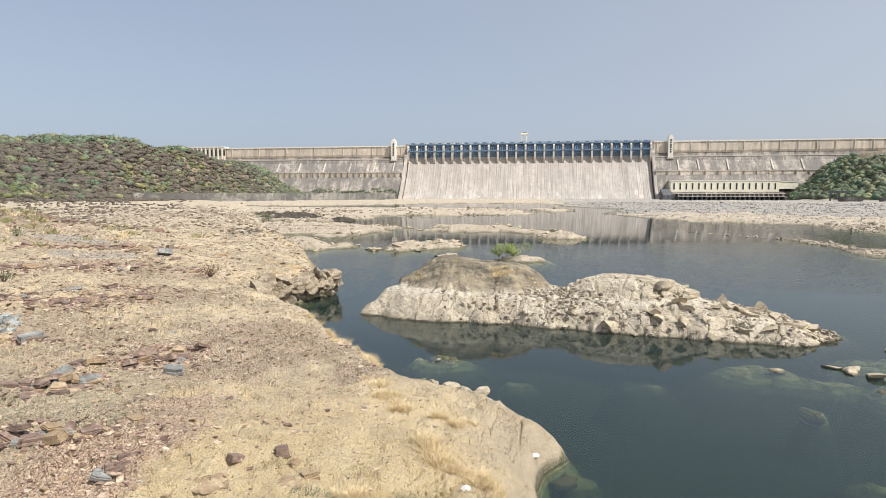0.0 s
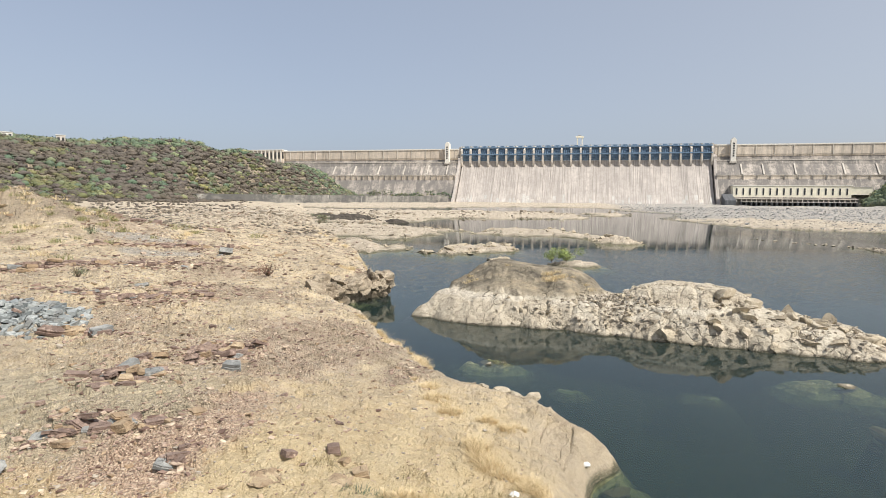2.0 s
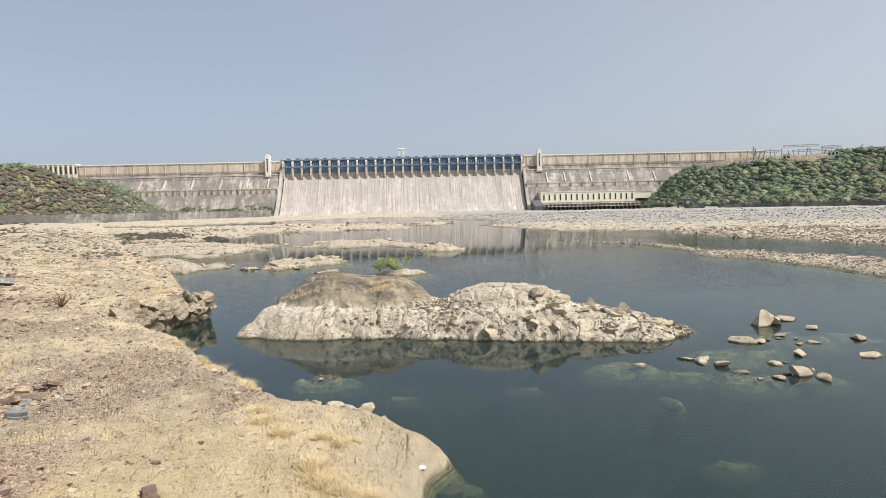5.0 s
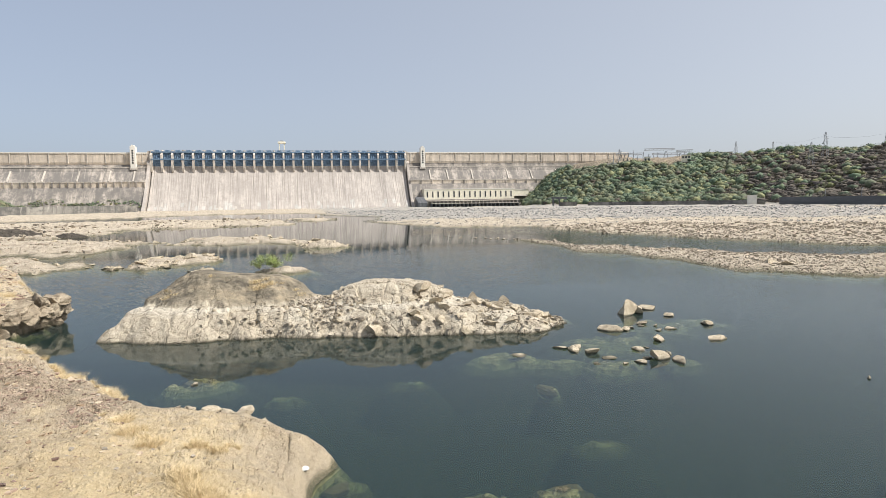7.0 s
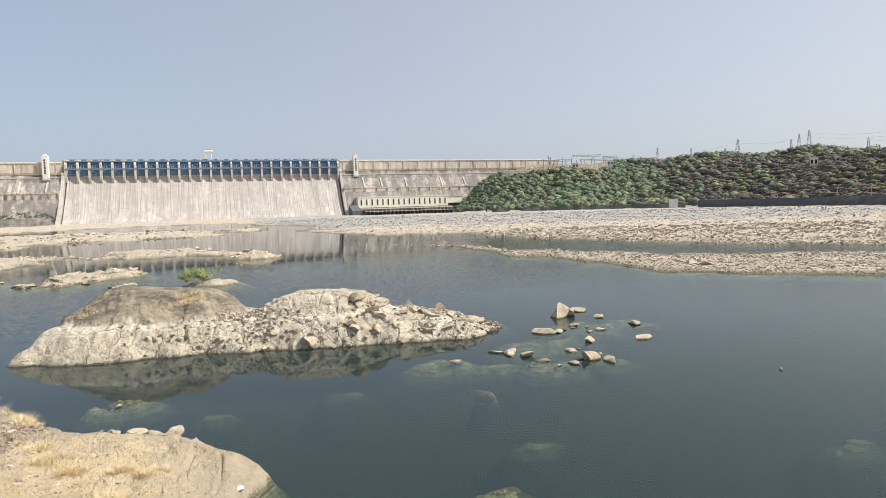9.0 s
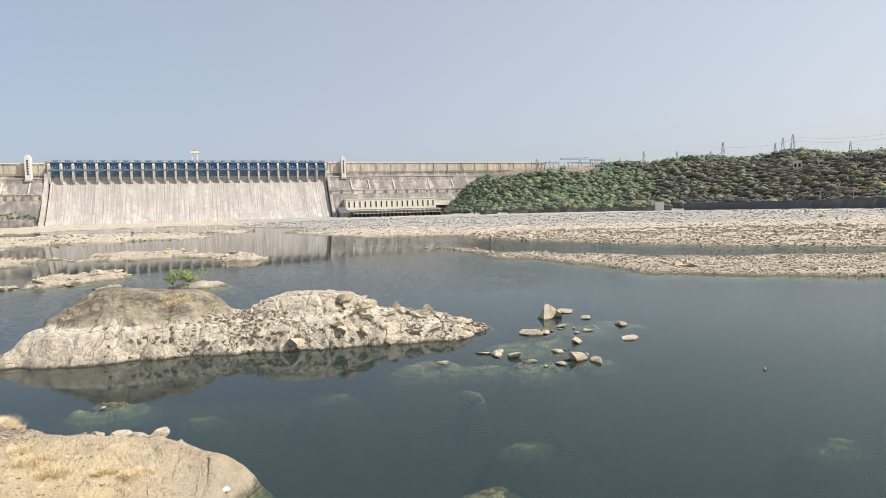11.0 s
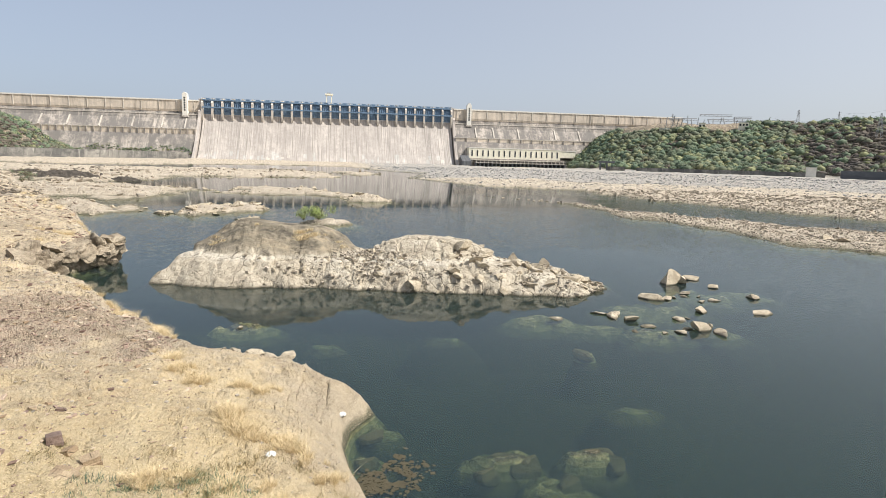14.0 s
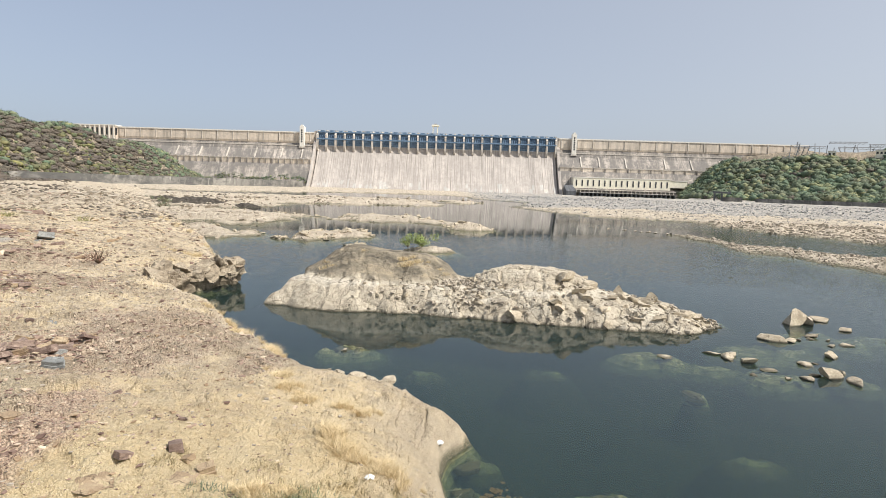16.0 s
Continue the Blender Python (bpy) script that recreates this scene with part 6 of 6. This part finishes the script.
def hill_woods():
    rng = np.random.default_rng(41)

    def spread(n, a0, a1, azs, feet, deep):
        az = rng.uniform(a0, a1, n)
        r = np.interp(az, azs, feet) + rng.uniform(-15, deep, n)
        x, y = r * np.sin(np.radians(az)), r * np.cos(np.radians(az))
        z, zone = land(x, y, True)
        return az, r, x, y, z, zone["hill"]

    def crowns(name, sel, x, y, z, rad, flat, mat, leaves, leaf, label, category):
        ob = leaf_clumps(name, x[sel], y[sel], z[sel] - 0.5 * rad[sel] * flat, rad[sel], rad[sel] * flat, MAT[mat], rng, leaves, leaf, None, 0.8)
        tagged(ob, label, category, kind="stuff")

    az, r, x, y, z, hill = spread(8200, -58, -20.5, LEFT_AZ, LEFT_FOOT, 275)
    deep = (r - np.interp(az, LEFT_AZ, LEFT_FOOT)) / 240
    ok = (hill > 0.15) & (fbm(x / 45, y / 45, 3, 140) > -0.7)
    az, r, x, y, z, deep = az[ok], r[ok], x[ok], y[ok], z[ok], deep[ok]
    rad = 2.2 + 4.6 * rng.random(len(x)) ** 1.6
    zone, pick = fbm(x / 55, y / 55, 3, 150), rng.random(len(x))
    tree = (pick < 0.10 + 0.45 * smooth(-28, -23, az) + 0.55 * smooth(0.8, 0.95, deep))
    olive = ~tree & (pick < 0.06 + 1.3 * zone + 0.3 * smooth(0.16, 0.05, np.abs(deep - 0.3 + 0.3 * zone)) * smooth(-44, -38, az))
    dry = ~tree & ~olive
    crowns("hill_trees", tree, x, y, z, rad * 1.1, 0.72, "green", 38, 0.15, "dark green spreading trees on the hill", "trees")
    crowns("hill_bushes", olive, x, y, z, rad, 0.62, "olive", 36, 0.14, "yellow-green thorn bushes on the hill", "bushes")
    crowns("hill_scrub", dry, x, y, z, rad * 1.3, 0.42, "scrub", 40, 0.12, "grey-brown leafless scrub covering the hill", "scrub")
    az, r, x, y, z, hill = spread(900, -50, -31, LEFT_AZ, [f - 190 for f in LEFT_FOOT], 200)
    ok = rng.random(len(r)) < smooth(-150, -20, r - np.interp(az, LEFT_AZ, LEFT_FOOT))
    rad = rng.uniform(2.0, 4.2, len(x))
    crowns("foot_scrub", ok, x, y, z, rad, 0.5, "scrub", 34, 0.14, "low grey scrub along the hill foot", "scrub")
    x, y = -92 + 17 * rng.normal(size=520), 74 + 12 * rng.normal(size=520)
    z = land(x, y)
    green = rng.random(520) < 0.68
    for sel, mat, lab in ((green, "weed_green", "dull green weeds on the earth mound"), (~green, "straw", "dry yellow grass on the earth mound")):
        tagged(tufts("mound_grass", x[sel], y[sel], z[sel], rng.uniform(0.4, 1.1, sel.sum()), rng.uniform(0.6, 1.4, sel.sum()), MAT[mat], rng, 44, 0.035), lab, "weeds", kind="stuff")
    az, r = rng.uniform(-56, -19, 2600), np.exp(rng.uniform(math.log(110), math.log(620), 2600))
    x, y = r * np.sin(np.radians(az)), r * np.cos(np.radians(az))
    z = land(x, y)
    ok = (z > 1.2) & (fbm(x / (0.09 * r + 8), y / (0.09 * r + 8), 3, 173) > 0.03)
    crowns("flat_scrub", ok, x, y, z, (0.25 + 0.0022 * r) * rng.uniform(0.5, 1.2, len(x)), 0.5, "scrub", 24, 0.16, "low brown scrub dotted over the bank", "scrub")
    az, r, x, y, z, hill = spread(9200, 21.5, 63, RIGHT_AZ, RIGHT_FOOT, 335)
    deep = (r - np.interp(az, RIGHT_AZ, RIGHT_FOOT)) / 300
    ok = (hill > 0.5) & (fbm(x / 45, y / 45, 3, 160) > np.where(az > 42, -0.45, -0.7)) & ~((az > 26) & (az < 36) & (deep > 0.72))
    az, r, x, y, z, deep = az[ok], r[ok], x[ok], y[ok], z[ok], deep[ok]
    rad = 2.4 + 5.6 * rng.random(len(x)) ** 1.5
    dense = smooth(43, 37, az + 6 * fbm(x / 50, y / 50, 2, 165))
    zone, pick = fbm(x / 50, y / 50, 3, 167), rng.random(len(x))
    tree = pick < 0.07 + 0.78 * dense + 0.6 * smooth(0.75, 0.95, deep) * smooth(38, 42, az)
    olive = ~tree & (pick < 0.08 + 0.9 * zone + 0.3 * smooth(0.12, 0.04, deep) + 0.75 * dense)
    dry = ~tree & ~olive
    crowns("hill_forest", tree, x, y, z, rad * 1.15, 0.8, "green", 40, 0.15, "dense green trees on the far river hill", "trees")
    crowns("hill_bushes", olive, x, y, z, rad, 0.62, "olive", 28, 0.16, "yellow-green bushes on the far river hill", "bushes")
    crowns("dry_hill_scrub", dry, x, y, z, rad * 1.3, 0.42, "scrub", 40, 0.12, "brown leafless scrub on the far river hill", "scrub")


hill_woods()


def wall_foot_bushes():
    rng = np.random.default_rng(71)
    u = rng.uniform(-600, -256, 420)
    w = rng.uniform(11, 20, 420) + 4 * np.sin(u / 17)
    p = np.stack([u, -52 + (w - 11) * 0.9, w], 1)
    m = np.array(DAM_M)
    p = p @ m[:3, :3].T + m[:3, 3]
    rad = rng.uniform(1.5, 3.6, 420)
    tagged(leaf_clumps("wall_foot_bushes", p[:, 0], p[:, 1], p[:, 2] - 1, rad, rad * 0.7, MAT["green"], rng, 22, 0.22, None, 0.6), "green bushes growing along the wing wall foot", "bushes", kind="stuff")


wall_foot_bushes()


# ---------------------------------------------------------------- walls and works along the river
def polar(az, r, z=0.0):
    return Vector((r * math.sin(radians(az)), r * math.cos(radians(az)), z))


def river_wall(name, points, h0, h1, thick, material, label):
    """A sloping retaining wall that follows the given foot points (az, distance)."""
    bm = bmesh.new()
    rings = []
    n = 10
    pts = []
    for (a0, r0), (a1, r1) in zip(points, points[1:]):
        for k in range(n):
            pts.append((a0 + (a1 - a0) * k / n, r0 + (r1 - r0) * k / n))
    pts.append(points[-1])
    for a, r in pts:
        rings.append([bm.verts.new(polar(a, r, h0)), bm.verts.new(polar(a, r + 3.0, h1)), bm.verts.new(polar(a, r + 3.0 + thick, h1)), bm.verts.new(polar(a, r + 3.0 + thick, h0))])
    for p, q in zip(rings, rings[1:]):
        for i in range(4):
            bm.faces.new((p[i], p[(i + 1) % 4], q[(i + 1) % 4], q[i]))
    bm.faces.new(rings[0])
    bm.faces.new(rings[-1][::-1])
    bmesh.ops.recalc_face_normals(bm, faces=bm.faces)
    ob = part(name, bm, MAT[material])
    return tagged(ob, label, "wall", kind="structure")


river_wall("river_wall_west", ((-35.5, 690), (-29.4, 780), (-25, 860), (-20, 920), (-14, 1010), (-12.6, 1105)), -2, 12.0, 5, "wall", "grey stained concrete river wall at the hill foot")
river_wall("river_wall_east", ((43, 790), (46, 750), (51, 690), (57, 600), (66, 520)), -2, 9.5, 4, "slate_wall", "dark slate-pitched river wall at the hill foot")
river_wall("river_wall_mid", ((27.5, 890), (33, 850), (38, 830), (42, 800)), -2, 6.5, 4, "wall", "low grey river wall below the trees")


def lattice_pylon(x, y, z, h, w, label):
    p = empty("pylon", pose(x, y, z, 0, 0, 20), label, "pylon", "power pylons")
    t = max(0.13, h * 0.0034)
    for sx, sy in ((1, 1), (1, -1), (-1, -1), (-1, 1)):
        part("leg", add_bar(bmesh.new(), (sx * w, sy * w, -3), (sx * w * 0.12, sy * w * 0.12, h), t), MAT["steel"], p)
    bm = bmesh.new()
    for k in range(9):
        a, b = k / 9, (k + 1) / 9
        wa, wb = w * (1 - 0.88 * a), w * (1 - 0.88 * b)
        for sgn in (1, -1):
            add_bar(bm, (-wa, sgn * wa, a * h), (wb, sgn * wb, b * h), t * 0.6)
            add_bar(bm, (wa, sgn * wa, a * h), (-wb, sgn * wb, b * h), t * 0.6)
    part("bracing", bm, MAT["steel"], p)
    for q, l in ((0.66, 0.2), (0.78, 0.25), (0.9, 0.17)):
        bm = bmesh.new()
        add_bar(bm, (-l * h, 0, q * h), (l * h, 0, q * h), t)
        add_bar(bm, (-l * h, 0, q * h), (0, 0, (q + 0.05) * h), t * 0.6)
        add_bar(bm, (l * h, 0, q * h), (0, 0, (q + 0.05) * h), t * 0.6)
        part("crossarm", bm, MAT["steel"], p)


PYLONS = [(46.1, 980, 94.5, 42), (51.25, 930, 99.4, 42), (50.0, 1080, 88.7, 28), (50.55, 1080, 95.5, 34), (55.15, 900, 82.9, 30), (39.7, 1180, 88.3, 30), (45.15, 960, 81.6, 26), (42.45, 1150, 85, 26), (-36.3, 960, 93.8, 26), (-50.1, 900, 112, 30), (30.2, 1140, 84, 22)]
for a, r, el, h in PYLONS:
    p = polar(a, r)
    top, foot = 10 + el * r / 1074.0, at(p.x, p.y)
    h = max(h * 0.7, top - foot)
    lattice_pylon(p.x, p.y, foot, h, h * 0.11, "grey steel lattice power pylon on the hill")


def power_cables():
    """Sagging cables between the pylons on the far hill."""
    spans = (((51.25, 930, 92), (46.1, 980, 88)), ((51.25, 930, 96), (58.5, 860, 92)), ((51.25, 930, 90), (58.5, 860, 86)), ((46.1, 980, 90), (42.45, 1150, 84)), ((55.15, 900, 80), (60, 860, 80)))
    for (a0, r0, e0), (a1, r1, e1) in spans:
        bm = bmesh.new()
        p, q = polar(a0, r0, 10 + e0 * r0 / 1074), polar(a1, r1, 10 + e1 * r1 / 1074)
        pts = [p.lerp(q, k / 10) - Vector((0, 0, 5 * 4 * (k / 10) * (1 - k / 10))) for k in range(11)]
        for u, v in zip(pts, pts[1:]):
            add_bar(bm, u, v, 0.06)
        tagged(part("power_cable", bm, MAT["steel"]), "thin dark power cable hanging between pylons", "cable", "power cables")


power_cables()


def river_intake():
    p = empty("intake_gate", Matrix.Translation(polar(24.6, 900, 0)) @ pose(0, 0, 0, 0, 0, -24.6), "dark concrete intake gate frame on the river bank", "gate")
    for x in (-5, 4):
        part("post", box_bm(x, x + 2.2, -3, 3, -2, 14), MAT["slate_wall"], p)
    part("beam", box_bm(-6.5, 16, -3.4, 3.4, 12, 14.5), MAT["slate_wall"], p)
    part("wing", box_bm(6.2, 30, -2, 2, -2, 7), MAT["wall"], p)


river_intake()


def lamp_post(az_, r_):
    q = polar(az_, r_)
    p = empty("lamp_post", pose(q.x, q.y, 8.5), "slim grey lamp post on the river wall", "lamp", "lamp posts")
    part("pole", add_bar(bmesh.new(), (0, 0, 0), (0, 0, 9), 0.16), MAT["steel"], p)
    part("arm", add_bar(bmesh.new(), (0, 0, 8.9), (1.6, 0, 9.3), 0.12), MAT["steel"], p)


for az_, r_ in ((46.2, 752), (48.6, 726), (50.9, 696), (53.2, 662), (55.4, 629)):
    lamp_post(az_, r_)


for k, (x, y, s, fl) in enumerate(((66.3, 72.5, 1.5, 0.6), (67.8, 70.8, 1.9, 0.6), (69.3, 69.4, 1.6, 0.5), (71.2, 66.6, 1.2, 0.6), (74.0, 63.2, 1.1, 0.6), (79, 58, 1.0, 0.6), (64.4, 82, 1.0, 0.5))):
    boulder(x, y, 0.25, s, k, k * 71, "weathered grey boulder at the edge of the spit", "boulders on the spit", fl)
for k in range(16):
    x, y = 42 + k * 0.95 + 0.6 * math.sin(k * 2.3), 168 - k * 1.4 + 2.5 * math.sin(k * 1.7)
    boulder(x, y, 0.05, 0.35 + 0.3 * abs(math.sin(k * 3.1)), k, k * 41, "small pale stone standing in the water", "stones off the spit", 0.6, "stone")


def switchyard():
    s = empty("switchyard", Matrix.Translation(polar(33.0, 1130, 0)), "grey steel switchyard gantries above the trees", "switchyard")
    rng = random.Random(3)
    for k in range(16):
        x = -75 + k * 10
        h = rng.uniform(88, 95)
        part("gantry_post", add_bar(bmesh.new(), (x, rng.uniform(-10, 10), 66), (x, rng.uniform(-10, 10), h), 0.45), MAT["steel"], s)
    for k, (x0, x1, h) in enumerate(((-15, 45, 96.5), (48, 82, 94.5), (-70, -20, 88), (0, 70, 89))):
        bm = bmesh.new()
        add_bar(bm, (x0, 0, h), (x1, 0, h + 1.5), 0.5)
        add_bar(bm, (x0, 0, h - 2.5), (x1, 0, h - 1), 0.4)
        for j in range(8):
            x = x0 + (x1 - x0) * j / 8
            add_bar(bm, (x, 0, h - 2.5), (x + (x1 - x0) / 16, 0, h), 0.3)
        part("gantry_beam", bm, MAT["steel"], s)


switchyard()


def hut(x, y, z, w, d, h, turn, wallm, label, windows=2):
    b = empty("building", pose(x, y, z, 0, 0, turn), label, "building", "buildings on the hills")
    part("wall", box_bm(-w / 2, w / 2, -d / 2, d / 2, -6, h), MAT[wallm], b)
    part("roof", box_bm(-w / 2 - 0.6, w / 2 + 0.6, -d / 2 - 0.6, d / 2 + 0.6, h, h + 0.7), MAT["white"], b)
    for k in range(windows):
        u = -w / 2 + (k + 0.5) * w / windows
        part("window", box_bm(u - 0.07 * w / windows * 4, u + 0.07 * w / windows * 4, -d / 2 - 0.12, -d / 2 + 0.05, h * 0.3, h * 0.75), MAT["dark"], b)


for az_, r_, el_, w_, d_, h_, m_, n_ in ((29.6, 1090, 66, 16, 10, 6, "white", 3), (32.6, 1080, 67, 10, 8, 10, "white", 2), (35.8, 1090, 66, 14, 8, 7, "cream", 3), (39.0, 1120, 70, 18, 9, 6, "cream", 3),
                                         (51.6, 900, 55, 9, 7, 11, "cream", 2), (53.2, 880, 52, 5, 5, 6, "white", 1), (56.5, 860, 52, 6, 5, 6, "cream", 1), (-48.6, 830, 83, 14, 9, 6, "white", 3), (-45.0, 840, 84, 9, 7, 9, "pier", 2), (41.0, 800, -7, 10, 6, 9, "white", 0)):
    p = polar(az_, r_)
    hut(p.x, p.y, at(p.x, p.y) + 1.5, w_, d_, h_, -az_, m_, "small plastered building on the hillside", n_)


def end_block():
    b = empty("end_block", DAM_M @ pose(-688, -10, 0), "pale concrete block with columns at the dam end", "building")
    part("wall", box_bm(-42, 40, 0, 20, 70, 110), MAT["beige"], b)
    part("roof", box_bm(-43, 41, -1, 21, 110, 112), MAT["white"], b)
    for k in range(9):
        u = -40 + k * 9.6
        part("column", box_bm(u - 0.9, u + 0.9, -1.2, 0, 70, 110), MAT["white"], b)
        part("window", box_bm(u + 3, u + 6.4, -0.2, 0.1, 92, 106), MAT["dark"], b)


end_block()


def dark_heaps():
    for k, (x, y, a, b, h) in enumerate(((-92, 232, 13, 7, 3.0), (-104, 236, 8, 6, 2.2), (-72, 226, 10, 6, 2.3), (-60, 232, 5, 4, 1.5), (-118, 262, 12, 6, 2.0))):
        xs, ys = np.meshgrid(np.linspace(-1.1, 1.1, 90), np.linspace(-1.1, 1.1, 60))
        d = np.hypot(xs, ys) + 0.25 * fbm(xs * 3 + k, ys * 3, 3, 170 + k)
        z = h * smooth(1.0, 0.0, d) + 0.8 * smooth(1.0, 0.7, d) * fbm(xs * 9, ys * 9, 4, 175 + k) - 0.4
        v = np.stack([(x + xs * a).ravel(), (y + ys * b).ravel(), (z + at(x, y)).ravel()], 1)
        tagged(np_mesh("dark_rock", v, grid_faces(60, 90), MAT["dark_rock"]), "dark brown rock and earth heap on the river flats", "rock heap", "dark heaps")


dark_heaps()


def litter(x, y, s, name, label):
    bm = bmesh.new()
    rng = random.Random(int(x * 100))
    bmesh.ops.create_icosphere(bm, subdivisions=2, radius=s)
    for v in bm.verts:
        v.co = Vector((v.co.x * (1 + rng.uniform(-0.3, 0.3)), v.co.y * (1 + rng.uniform(-0.3, 0.3)), v.co.z * 0.45 * (1 + rng.uniform(-0.3, 0.3))))
    ob = part(name, bm, MAT["plastic"])
    ob.location = (x, y, at(x, y) + s * 0.2)
    tagged(ob, label, "litter")


litter(0.3, 21.2, 0.16, "white_stone", "round whitewashed mark stone on the bank tip")
litter(-1.6, 15.8, 0.14, "plastic_bag", "crumpled white plastic bag on the bank")
